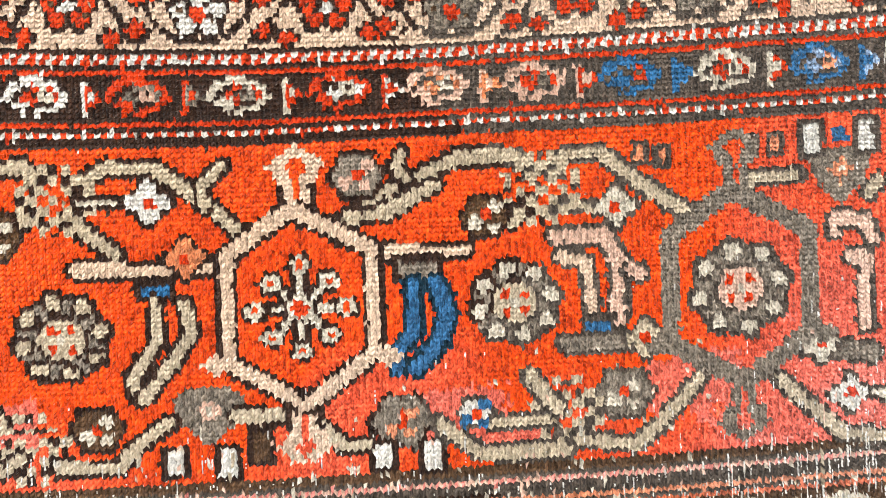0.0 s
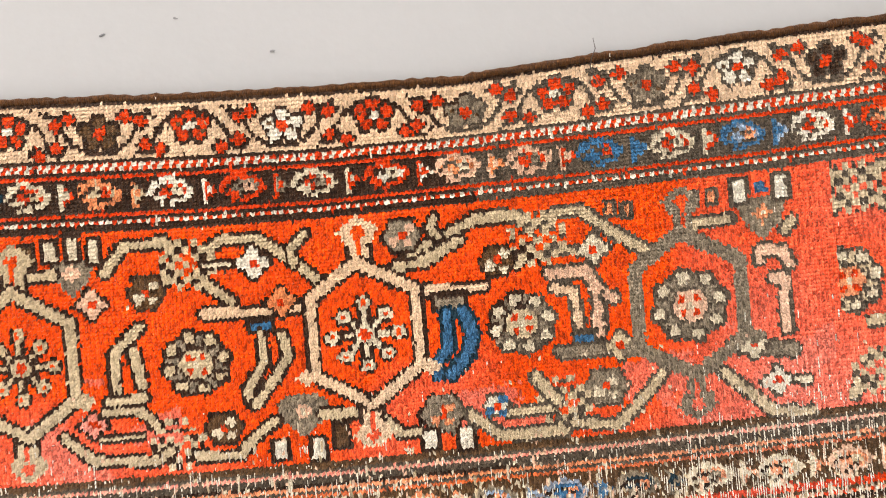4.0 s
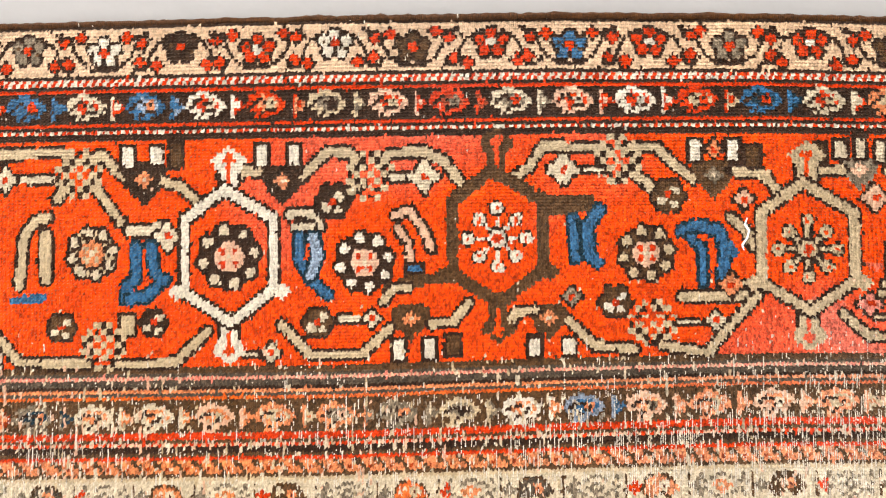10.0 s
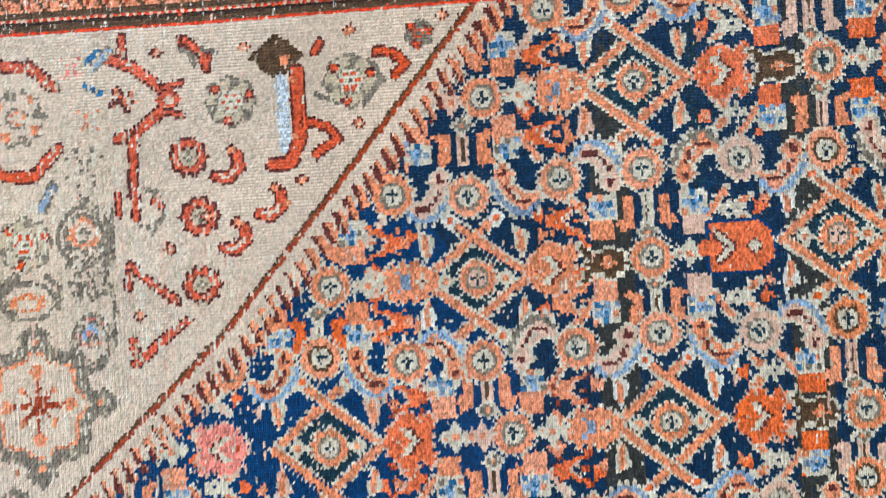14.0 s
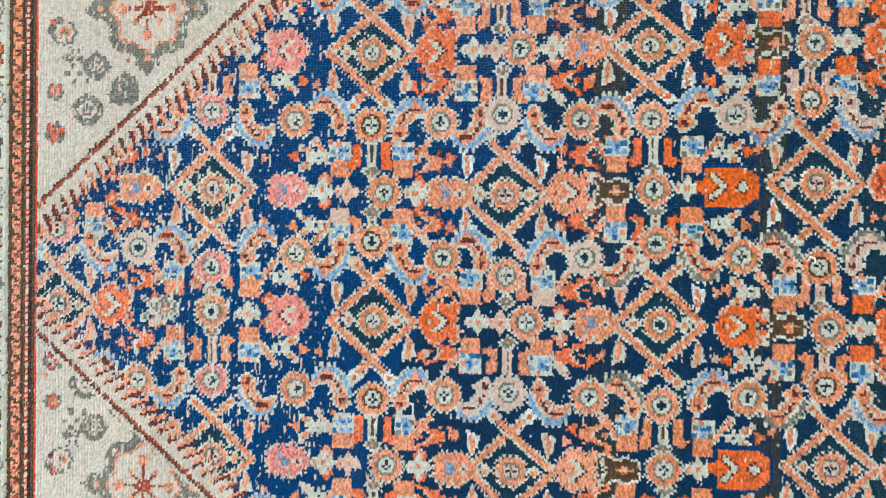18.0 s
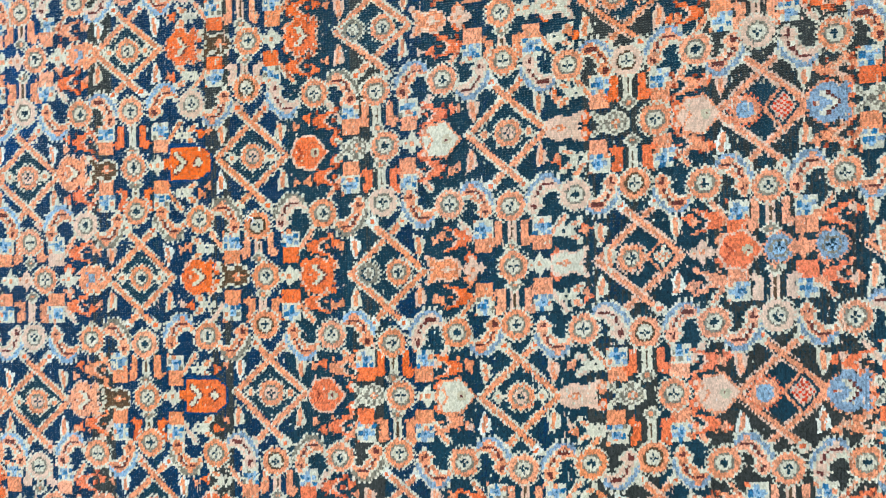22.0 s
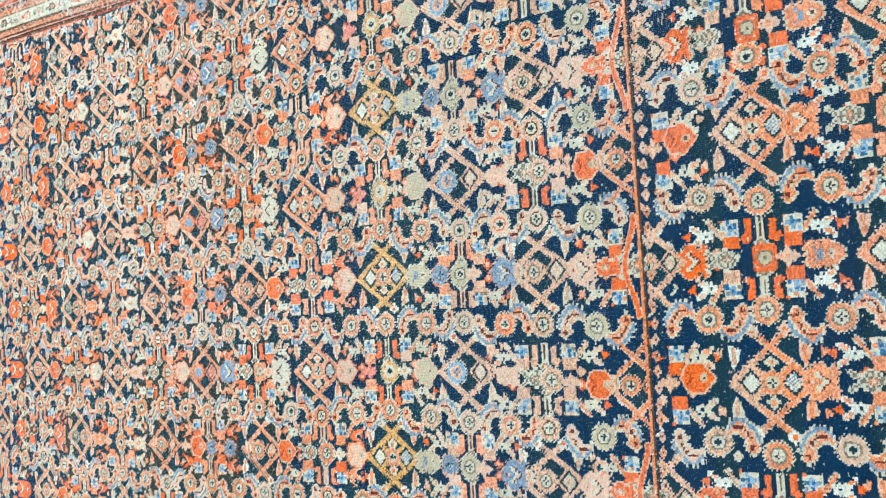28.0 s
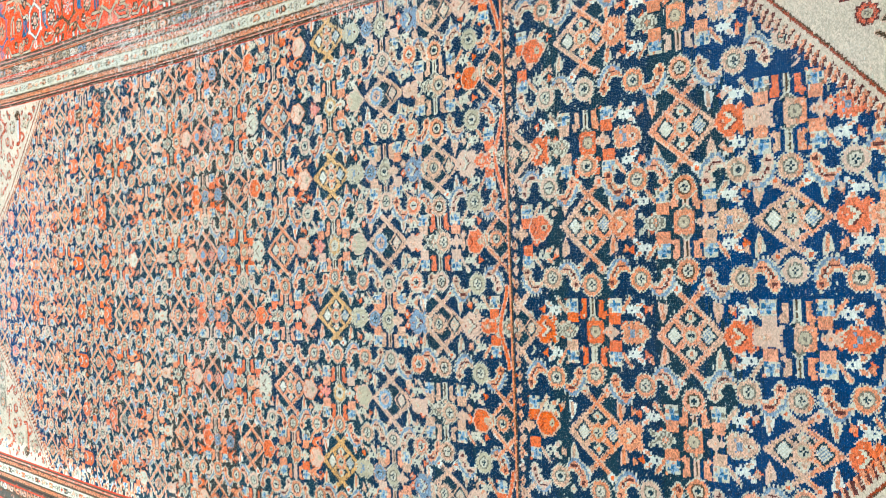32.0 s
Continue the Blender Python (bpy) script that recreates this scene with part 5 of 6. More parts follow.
for xa, ka, xb, kb, xm, ym, first_above in mids:
    mx = lean(xm, ym)
    for x, kind, sx in ((xa, ka, 1), (xb, kb, -1)):
        if kind == 0:
            kind = 1 if sx < 0 else 2
        diamond_up = (kind == 1) == first_above     # the side on which this axis has its diamond
        ax = lean(x, ym)
        cx_ = ax + (mx - ax) * 0.52 + jit.uniform(-0.5, 0.5)
        swell_at(x, cx_, ym)
        begin("curled_leaf", Z_FIELD)
        sy = -1 if diamond_up else 1
        lot = near_dye("sky" if xm < -10 else "slate") if xm > -150 else "sky"
        chart(CURL, cx_, ym - sy * 1.8 + jit.uniform(-1.0, 1.0), sx, sy, {"c": "cream", "b": lot, "k": near_dye("coral"), "m": "maroon"}, 1.0)
for i, (x, kind) in enumerate(AXES):
    for n in ROWS_N if kind else ():
        y = row_y(x, kind, n)
        if -455 < y < -35:
            for sy in (1, -1):
                ay = y + sy * reach_of(x, y)
                ax = lean(x, ay)
                swell_at(x, ax, ay)
                rosette8(ax, ay, 5.2, "pink" if x < -200 else near_dye("coral") if x != 331 else "pale", "cream", "grey" if i % 3 else "bistre")
for xa, ka, xb, kb, xm, ym, first_above in mids:
    mx = lean(xm, ym)
    swell_at(xm, mx, ym)
    rosette8(mx, ym, 5.2, near_dye("coral") if not 380 < xm < 427 else "beige", "cream", "grey" if not 331 < xm < 375 else "brick")
for kind, items in ((1, ROW_ONE), (2, ROW_TWO)):
    for what, x, dye in items:
        for n in ROWS_N:
            y = row_y(x, kind, n)
            if not -455 < y < -35:
                continue
            ax = lean(x, y)
            swell_at(x, ax, y)
            if what == "heart":
                flower_head(ax, y, near_dye(dye) if dye == "coral" else dye, -1 if x in (201, -203) else 1, "pale" if dye != "slate" else "coral")
            elif what == "petal":
                petal_head(ax, y, dye, 1)
            elif what == "bell":
                bell(ax, y, dye, 1)
            elif what == "cross":
                cross_bud(ax, y, dye)
            elif what == "rosette":
                rosette8(ax, y, 5.2 if dye != "slate" else 4.6, dye, "cream" if dye != "slate" else "coral", "grey" if dye != "gold" else "cream", "cream" if dye != "slate" else "sky")
            elif what == "square":
                square_flower(ax, y, dye, "beige")
            elif what == "shield":
                shield_flower(ax, y)
            elif what == "vase":
                vase(ax, y, dye, 1)
            else:
                vase(ax, y, dye, -1 if x in FISH_RIGHT else 1, "pale")
ZOOM[0] = None
# small buds fill what ground is left
plain = [ID[n] for n in ("navy", "deep", "royal", "olive")]
for k in range(15000):
    x, y = jit.uniform(FX0, FX1), jit.uniform(FY0, FY1)
    got = window_of(x - 2.6, x + 2.6, y - 2.6, y + 2.6)
    if got and field_mask[got[0]].all() and np.isin(D[got[0]], plain).all():
        what = k % 5
        if what < 2:
            star_bud(x, y, near_dye("cream"), "coral")
        elif what == 2:
            begin("leaf", Z_FIELD)
            path([(x - 1.6, y - 2.0), (x + 1.2, y + 0.4), (x - 0.4, y + 2.2)], 1.2, near_dye("cream"))
        elif what == 3:
            begin("bud", Z_FIELD)
            shape([(x - 1.8, y + 1.8), (x + 2.0, y), (x - 1.4, y - 1.8)], near_dye("brick"))
        else:
            begin("leaf", Z_FIELD)
            path([(x + 1.8, y - 1.8), (x - 1.4, y + 1.6)], 1.2, near_dye("coral"), "cream", 0.5)
# half diamonds on both sides of the line where the weaving was taken up again
whole = CLIP[0]
for kind, side in ((1, XC < 425.5), (2, XC > 428.5)):
    CLIP[0] = whole & side
    for n in ROWS_N:
        y = row_y(427, kind, n)
        if -455 < y < -35:
            diamond(427 - (7 if kind == 1 else -5), y, "coral", "pale", "cream", 3, 12.5)
CLIP[0] = whole
begin("weft_line", Z_FIELD)
rect(426.4, 427.6, FY0, FY1, "bistre")
rect(425.2, 426.4, FY0, FY1, "coral")
begin("bead_line", Z_FIELD)
for y in range(FY0 + 3, FY1, 7):
    lozenge(430.4, y, 2.0, 3.0, "coral" if y % 3 else "pale")
    dot(430.4, y, "maroon", 0.5)
begin("vine", Z_FIELD)
for n in ROWS_N:
    y = row_y(427, 2, n)
    path([(421 + 2.6 * math.cos(t), y + 22 * t / math.pi - 22) for t in [k * math.pi / 6 for k in range(13)]], 1.9, "brick", "pale", 0.6)
CLIP[0] = None

# ---- corner panels: beige, with a toothed edge towards the field ----
for n, m in enumerate(in_corner):
    d, s = edge_d[n]
    D[m], P[m] = ID["sand"], Z_CORNER[n]
    begin("toothed_edge", Z_CORNER[n], "comb of dark red teeth along the slanting edge")
    wig = 0.35 * np.sin(s * 1.7) + 0.3 * np.sin(XC * 2.9 + YC * 1.3)
    line = m & (d > -6.6) & (d < -5.5)
    D[m & (d > -7.3) & (d < -6.6)] = ID["bistre"]
    D[line] = ID["rust"]
    both = inner & (d > -3.6) & (d < 3.8) & ((XC < -100) == (n < 2))
    turn = (s - 0.35 * d + wig) % 3.95
    D[both & (d < 0.9 + wig)] = ID["sand"]
    D[both & (d > -2.4 + wig) & (d < 3.0 + wig) & (turn < 1.5)] = ID["coral"]
    D[both & (d > -3.2 + wig) & (d < 3.0 + wig) & (turn >= 1.3) & (turn < 2.5)] = ID["maroon"]
    D[both & (d > 2.2 + wig) & (d < 3.5 + wig) & (turn < 1.2)] = ID["salmon"]
    P[both | line] = CUR[0]


def corner_flowers(n, fx, fy):
    """Flowers of one corner panel; fx and fy map the first corner's places to this one."""
    z = Z_CORNER[n]
    CLIP[0] = in_corner[n] & (edge_d[n][0] < -8.5)
    g = lambda pts: [(fx(a), fy(b)) for a, b in pts]
    for a, b in ((-208, -107), (-206, -122.5), (-206.5, -140)):
        begin("ring_flower", z)
        disc(fx(a), fy(b), 5.0, "maroon", 1, 10, 0.09)
        disc(fx(a), fy(b), 4.2, "terra", 1, 10, 0.06)
        disc(fx(a), fy(b), 2.7, "maroon")
        disc(fx(a), fy(b), 2.3, "beige")
        disc(fx(a), fy(b), 1.3, "grey", 1, 4, 0.3)
        dot(fx(a), fy(b), "cream", 0.5)
    for a, b, r in ((-196.5, -93.5, 6.4), (-166.2, -90.5, 6.8), (-251, -127, 7.0), (-148.4, -80, 3.4), (-281, -208.5, 3.2), (-280, -174.5, 3.4)):
        begin("ring_flower", z)
        disc(fx(a), fy(b), r, "grey", 1, 8, 0.06)
        disc(fx(a), fy(b), r - 0.7, "beige", 1, 8, 0.06)
        for i in range(6):
            t = i * math.pi / 3 + 0.3
            disc(fx(a) + r * 0.78 * math.cos(t), fy(b) + r * 0.78 * math.sin(t), 1.3, "grey" if i % 2 else "maroon")
            disc(fx(a) + r * 0.78 * math.cos(t), fy(b) + r * 0.78 * math.sin(t), 0.9, "grey" if i % 2 else "terra")
        disc(fx(a), fy(b), r * 0.52, "grey")
        disc(fx(a), fy(b), r * 0.46, "cream")
        for i in range(6):
            t = i * math.pi / 3
            dot(fx(a) + r * 0.3 * math.cos(t), fy(b) + r * 0.3 * math.sin(t), "terra", 0.6)
        dot(fx(a), fy(b), "grey", 0.5)
    for a, b in ((-197.7, -110), (-187.4, -120.3), (-197, -128.6)):
        begin("curl", z)
        path(g([(a - 3.4, b - 2.4), (a - 0.5, b - 3), (a + 2.4, b - 0.5), (a + 2, b + 2.6)]), 2.4, "terra", "maroon", 0.55)
        path(g([(a - 2.6, b - 2.2), (a - 0.5, b - 2.6), (a + 1.6, b - 0.6)]), 0.9, "sand")
        lozenge(fx(a + 0.6), fy(b + 4.0), 2.2, 1.9, "maroon")
        lozenge(fx(a + 0.6), fy(b + 4.0), 1.5, 1.3, "coral")
    begin("palmette", z)
    lozenge(fx(-184.5), fy(-83), 7.2, 6.2, "bistre")
    dot(fx(-182.5), fy(-84), "coral", 1.0)
    path(g([(-183.5, -89), (-183.5, -106)]), 3.4, "pearl" if n == 0 else "beige")
    path(g([(-179.5, -87), (-179.5, -104), (-182, -110), (-187, -110.5)]), 2.8, "terra", "maroon", 0.55)
    begin("medallion", z)
    c = (-250, -168.5)
    ring = [(c[0] + 13 * math.cos(t), c[1] + 14.5 * math.sin(t)) for t in [i * math.pi / 8 for i in range(17)]]
    lob = [(c[0] + (13.5 + 1.2 * math.cos(8 * t)) * math.cos(t), c[1] + (15 + 1.2 * math.cos(8 * t)) * math.sin(t)) for t in [i * math.pi / 24 for i in range(49)]]
    path(g(lob), 3.2, "grey")
    path(g([(px * 0.84 + c[0] * 0.16, py * 0.84 + c[1] * 0.16) for px, py in lob]), 0.9, "coral")
    for sx, sy in ((1, 0), (-1, 0), (0, 1), (0, -1)):
        lozenge(fx(c[0] + sx * 17), fy(c[1] + sy * 17.5), 4.5, 4, "grey")
        dot(fx(c[0] + sx * 16), fy(c[1] + sy * 16), "coral", 1.0)
    begin("star_flower", z)
    for i in range(8):
        t = i * math.pi / 4
        far = 8.5 if i % 2 == 0 else 6
        path([(fx(c[0]), fy(c[1])), (fx(c[0]) + far * math.cos(t), fy(c[1]) + far * math.sin(t))], 1.0, "rust")
        disc(fx(c[0]) + far * math.cos(t), fy(c[1]) + far * math.sin(t), 1.8 if i % 2 == 0 else 1.0, "coral")
    disc(fx(c[0]), fy(c[1]), 2.4, "rust")
    # the panel that the camera passes over, figure by figure
    def fig(name, *pts, w=1.4, dye="terra", edge="maroon"):
        begin(name, z)
        if n > 1:                                # the corners of the far end are woven in greys
            dye, edge = {"terra": "bistre"}.get(dye, dye), "pale" if edge else None
        path(g(pts), w, dye, edge, 0.55)

    def bloom(c, r, rim, body, core):
        begin("ring_flower", z)
        x, y = fx(c[0]), fy(c[1])
        disc(x, y, r, rim, 1, 8, 0.07)
        disc(x, y, r - 0.8, body, 1, 8, 0.05)
        disc(x, y, r * 0.5, core)
        disc(x, y, r * 0.25, rim)

    fig("stem", (-261.8, -113.5), (-262.0, -120.8), (-261.8, -128.5), w=2.6)
    fig("lattice", (-278.7, -113.6), (-271.1, -126.1), w=1.0, dye="grey", edge=None)
    fig("lattice", (-270.3, -113.9), (-279.5, -125.8), w=1.0, dye="grey", edge=None)
    fig("lattice", (-274.9, -113.0), (-267.2, -124.0), w=1.0, dye="grey", edge=None)
    fig("scroll", (-278.6, -128.1), (-276.8, -130.1), (-278.9, -132.7), w=1.6)
    fig("scroll", (-274.0, -127.1), (-273.4, -132.2), (-275.6, -133.6), w=1.6)
    fig("lozenge_frame", (-270.9, -134.6), (-265.6, -129.9), (-260.1, -134.4), (-265.8, -138.6), (-270.9, -134.6), w=0.9, dye="grey", edge=None)
    bloom((-265.6, -134.3), 2.4, "coral", "pale", "cream")
    bloom((-277.2, -141.0), 4.0, "maroon", "terra", "pale")
    fig("stem", (-277.3, -145.5), (-277.6, -154.4), w=1.8)
    bloom((-268.9, -141.8), 2.2, "rust", "pink", "coral")
    bloom((-269.2, -145.2), 2.2, "rust", "pink", "coral")
    fig("scroll", (-281.4, -157.8), (-274.6, -158.0), (-264.9, -148.6), (-264.3, -138.7), w=1.0, dye="grey", edge=None)
    fig("scroll", (-281.3, -156.4), (-275.3, -156.5), w=0.8, dye="grey", edge=None)
    begin("cartouche", z)
    disc(*g([(-250.9, -141.8)])[0], 8.0, "grey", 1.5)
    disc(*g([(-250.9, -141.8)])[0], 6.2, "sand", 1.5)
    disc(*g([(-250.9, -142.1)])[0], 4.6, "coral", 1.8)
    disc(*g([(-250.9, -142.1)])[0], 2.6, "sand", 2.0)
    fig("hook", (-253.7, -135.6), (-257.3, -137.4), (-257.9, -141.0), (-255.5, -145.2), w=2.8, dye="grey", edge=None)
    fig("hook", (-245.8, -135.6), (-242.6, -138.8), (-243.1, -143.4), w=1.4, dye="grey", edge=None)
    bloom((-235.5, -124.9), 5.2, "grey", "coral", "sand")
    for kk in range(4):
        fig("lattice", ((-241.0, -137.3)[0] + kk * 2.6, (-241.0, -137.3)[1] + kk * 1.2), ((-237.0, -143.6)[0] + kk * 2.6, (-237.0, -143.6)[1] + kk * 1.2), w=0.8, dye="grey", edge=None)
    fig("scroll", (-228.4, -119.4), (-228.4, -131.6), (-231.2, -135.3), w=0.9, dye="grey", edge=None)
    fig("scroll", (-229.7, -120.3), (-229.6, -130.6), w=0.8, dye="grey", edge=None)
    fig("scroll", (-228.7, -145.5), (-229.7, -154.9), (-236.1, -160.5), w=1.0, dye="grey", edge=None)
    bloom((-235.6, -150.6), 4.0, "pink", "sand", "sky")
    fig("blade", (-224.6, -134.1), (-225.2, -139.7), w=1.6)
    fig("blade", (-224.6, -134.1), (-218.5, -139.4), (-213.0, -143.7), w=1.6)
    fig("blade", (-224.4, -159.4), (-224.7, -153.0), w=1.6)
    fig("blade", (-224.4, -159.4), (-217.7, -153.8), (-210.5, -148.9), w=1.6)
    for c in ((-222.8, -147.1), (-213.8, -130.3), (-204.2, -122.5), (-214.0, -130.3), (-179.8, -114.8), (-165.7, -77.8), (-192.5, -80.0), (-164.6, -101.4), (-214.6, -79.9), (-142.3, -75.8), (-222.7, -147.0)):
        begin("small_star", z)
        lozenge(fx(c[0]), fy(c[1]), 2.0, 1.8, "maroon")
        lozenge(fx(c[0]), fy(c[1]), 1.3, 1.2, "coral")
        dot(fx(c[0]), fy(c[1]), "sand", 0.4)
    fig("stem", (-223.2, -75.4), (-223.4, -80.8), w=1.8)
    fig("branch", (-226.5, -80.8), (-220.8, -83.3), (-216.2, -87.0), (-210.8, -92.1), (-216.6, -96.5), (-221.5, -100.4), (-226.0, -101.2), w=2.2)
    begin("branch_eye", z)
    lozenge(*g([(-212.4, -92.1)])[0], 3.4, 3.2, "terra")
    lozenge(*g([(-212.1, -92.1)])[0], 1.6, 1.5, "sand")
    for pa, pb in (((-213.6, -88.7), (-209.0, -87.9)), ((-213.2, -94.9), (-208.8, -96.4)), ((-225.1, -88.9), (-223.0, -93.8))):
        fig("bud", pa, pb, w=1.0)
    begin("speckled_leaf", z)
    for kx, ky in ((0, 0), (2, 1.6), (-1.6, 2.2), (1.4, -2.2), (-2.4, -1.2), (3.2, -0.6)):
        xx, yy_ = g([((-224.5, -91.5)[0] + kx, (-224.5, -91.5)[1] + ky)])[0]
        dot(xx, yy_, "maroon", 0.7)
        dot(xx + 0.8, yy_, "coral", 0.5)
    fig("stem", (-221.8, -101.3), (-222.3, -110.2), (-222.2, -121.8), w=1.9)
    fig("stem", (-226.5, -115.5), (-226.5, -120.9), w=0.9)
    fig("lattice", (-219.8, -114.4), (-216.1, -115.9), (-215.2, -121.4), (-217.8, -125.1), (-220.7, -123.9), w=1.3, dye="grey", edge=None)
    fig("bud", (-217.5, -117.9), (-215.4, -119.3), w=1.2)
    fig("scroll", (-236.2, -115.1), (-231.6, -118.7), (-229.0, -122.9), (-229.3, -131.7), w=0.9, dye="grey", edge=None)
    fig("scroll", (-236.3, -117.1), (-232.6, -120.0), (-230.4, -123.5), (-230.7, -131.7), w=0.9, dye="grey", edge=None)
    fig("curl", (-208.2, -77.0), (-205.8, -78.2), w=2.0)
    fig("curl", (-204.1, -79.6), (-201.8, -81.8), (-202.2, -84.9), w=1.3)
    fig("leaf", (-208.6, -79.4), (-205.9, -80.9), (-205.1, -83.4), w=1.3, dye="grey", edge=None)
    fig("bud", (-174.8, -82.6), (-173.4, -80.3), w=1.5)
    fig("tree", (-230.9, -82.6), (-226.7, -78.6), w=1.4, dye="sky", edge="grey")
    fig("curl", (-207.1, -77.5), (-203.2, -80.4), (-202.1, -84.5), w=1.6)
    fig("curl", (-203.2, -79.7), (-199.6, -80.5), w=1.2, dye="grey", edge=None)
    fig("curl", (-177.9, -100.0), (-172.6, -101.6), (-170.1, -105.1), (-175.6, -108.2), w=1.8)
    fig("curl", (-175.0, -93.4), (-171.7, -94.9), w=1.4, dye="grey", edge=None)
    fig("scroll", (-160.0, -86.2), (-158.2, -90.9), (-163.1, -96.7), w=1.2, dye="grey", edge=None)
    fig("curl", (-159.2, -83.5), (-154.6, -84.4), (-152.1, -87.3), (-154.8, -89.8), w=1.8)
    fig("stem", (-233.7, -120.6), (-229.9, -126.2), (-230.4, -137.1), w=1.0, dye="grey", edge=None)
    fig("stem", (-237.2, -138.2), (-229.2, -141.3), (-229.0, -152.2), w=1.0, dye="grey", edge=None)

    # a red frame round a ring flower, with hatched finials
    fig("frame", (-262, -87), (-256, -80.8), (-247, -81.6), (-241, -87), w=2.4)
    fig("frame", (-262, -103), (-256, -109), (-248, -110), (-241, -103), w=2.4)
    begin("ring_flower", z)
    x, y = fx(-251), fy(-94.5)
    disc(x, y, 7.2, "grey", 1, 10, 0.08)
    disc(x, y, 6.4, "sand", 1, 10, 0.05)
    for i in range(8):
        t = i * math.pi / 4 + 0.2
        disc(x + 5.6 * math.cos(t), y + 5.6 * math.sin(t), 1.3, "coral" if i % 2 else "grey")
    disc(x, y, 3.0, "grey")
    disc(x, y, 2.3, "sand")
    for i in range(5):
        t = i * math.pi * 0.4
        dot(x + 1.6 * math.cos(t), y + 1.6 * math.sin(t), "coral", 0.5)
    for cx_, cy_, rx, ry, dye in ((-236.5, -82.5, 4.4, 4.6, "pink"), (-232.5, -96, 4.6, 4.0, "coral"), (-234.5, -108, 5.6, 5.0, "grey"), (-236.5, -140, 4.2, 4.4, "grey"), (-274, -183, 4.4, 3.6, "grey"), (-272, -124, 4.6, 5.0, "grey")):
        begin("hatched_leaf", z)
        for i in range(-4, 5):
            for j in range(-4, 5):
                if (i + j) % 2 == 0 and (i * 1.1 / rx) ** 2 + (j * 1.1 / ry) ** 2 < 1:
                    dot(fx(cx_ + i * 1.1), fy(cy_ + j * 1.1), dye if (i * j) % 3 else "sand", 0.5)
    fig("stroke", (-233.4, -81.6), (-229.6, -78.8), w=1.6, dye="blue", edge=None)
    fig("stroke", (-233.2, -87), (-229.2, -89.2), w=1.4, dye="blue", edge=None)
    fig("leaf", (-243, -112.5), (-246, -118), w=1.8, dye="slate", edge="grey")
    for c, rx, ry in (((-236, -126), 6.6, 8.2), ((-235, -153), 5.6, 7.2), ((-267, -187), 4.2, 4.2), ((-270, -201), 5.2, 4.6), ((-266, -136), 5.4, 4.4)):
        ring = [(c[0] + rx * math.copysign(abs(math.cos(t)) ** 1.3, math.cos(t)), c[1] + ry * math.copysign(abs(math.sin(t)) ** 1.3, math.sin(t))) for t in [i * math.pi / 8 for i in range(17)]]
        fig("lozenge_frame", *ring, w=1.2, dye="grey", edge=None)
        fig("lozenge_frame", *[(c[0] + (a - c[0]) * 0.74, c[1] + (b - c[1]) * 0.74) for a, b in ring], w=0.9, dye="grey", edge=None)
        bloom(c, 1.8, "grey", "coral", "sand")
    bloom((-278, -176), 4.0, "grey", "sand", "coral")
    bloom((-281, -195), 2.8, "grey", "terra", "coral")
    begin("heart_leaf", z)
    shape(g([(-262, -192), (-257.5, -188.5), (-253, -191), (-252.5, -198), (-255, -200), (-258, -197), (-262.5, -199)]), "grey")

    begin("lattice_leaf", z)
    PARTS[-1] = (*PARTS[-1][:3], "stuff")
    for i in range(5):
        for j in range(4):
            if (i + j) % 2 == 0:
                dot(fx(-277 + i * 2.2), fy(-184 - j * 2.6), "grey", 0.8)
                dot(fx(-240 + i * 2.2), fy(-133 - j * 2.6), "grey", 0.8)
    lozenge(fx(-259), fy(-196), 4.6, 4.2, "grey")
    begin("specks", z)
    PARTS[-1] = (*PARTS[-1][:3], "stuff")
    for i in range(12):
        a, b = rng.uniform(-284, -150), rng.uniform(-205, -78)
        dot(fx(a), fy(b), "coral", 0.7)
    CLIP[0] = None


corner_flowers(0, lambda a: a, lambda b: b)
corner_flowers(1, lambda a: a, lambda b: -491 - b)
corner_flowers(2, lambda a: 411 - a, lambda b: b)
corner_flowers(3, lambda a: 411 - a, lambda b: -491 - b)

# ---- wear: bare cotton warps show as short upright threads where the pile is gone ----
yy = YT - (np.arange(NY) + 0.5) * CH


def smooth_noise(h, w, ch, cw):
    g = rng.rand(h // ch + 3, w // cw + 3)
    r = np.arange(h)[:, None] / ch
    c = np.arange(w)[None, :] / cw
    r0, c0 = r.astype(int), c.astype(int)
    fr, fc = r - r0, c - c0
    return (g[r0, c0] * (1 - fr) * (1 - fc) + g[r0 + 1, c0] * fr * (1 - fc) + g[r0, c0 + 1] * (1 - fr) * fc + g[r0 + 1, c0 + 1] * fr * fc)


band = np.exp(-((yy + 46) / 26.0) ** 2)[:, None]
patch = smooth_noise(NY, NX, 50, 120)
streak = 0.45 * smooth_noise(NY, NX, 6, 1) + 0.55 * smooth_noise(NY, NX, 2, 1)
wear = 0.04 + 0.75 * band * (0.45 + patch)
wear[yy > -8] *= 0.3
fieldish = 0.20 + 1.0 * np.clip(patch - 0.55, 0, 1) + 0.5 * np.clip((-165 - XC) / 60.0, 0, 1)
wear = np.where(near < 127, wear, fieldish)
bare = (streak > np.where(near < 127, 0.985 - 0.42 * wear, 0.955 - 0.40 * wear)) & (rng.rand(NY, NX) < 0.7)

# knots stray a little over the outlines of the drawing
pull = rng.rand(NY, NX)
up_, down_, left_, right_ = np.roll(D, 1, 0), np.roll(D, -1, 0), np.roll(D, 1, 1), np.roll(D, -1, 1)
D = np.where(pull < 0.01, up_, np.where(pull < 0.02, down_, np.where(pull < 0.06, left_, np.where(pull < 0.10, right_, D))))
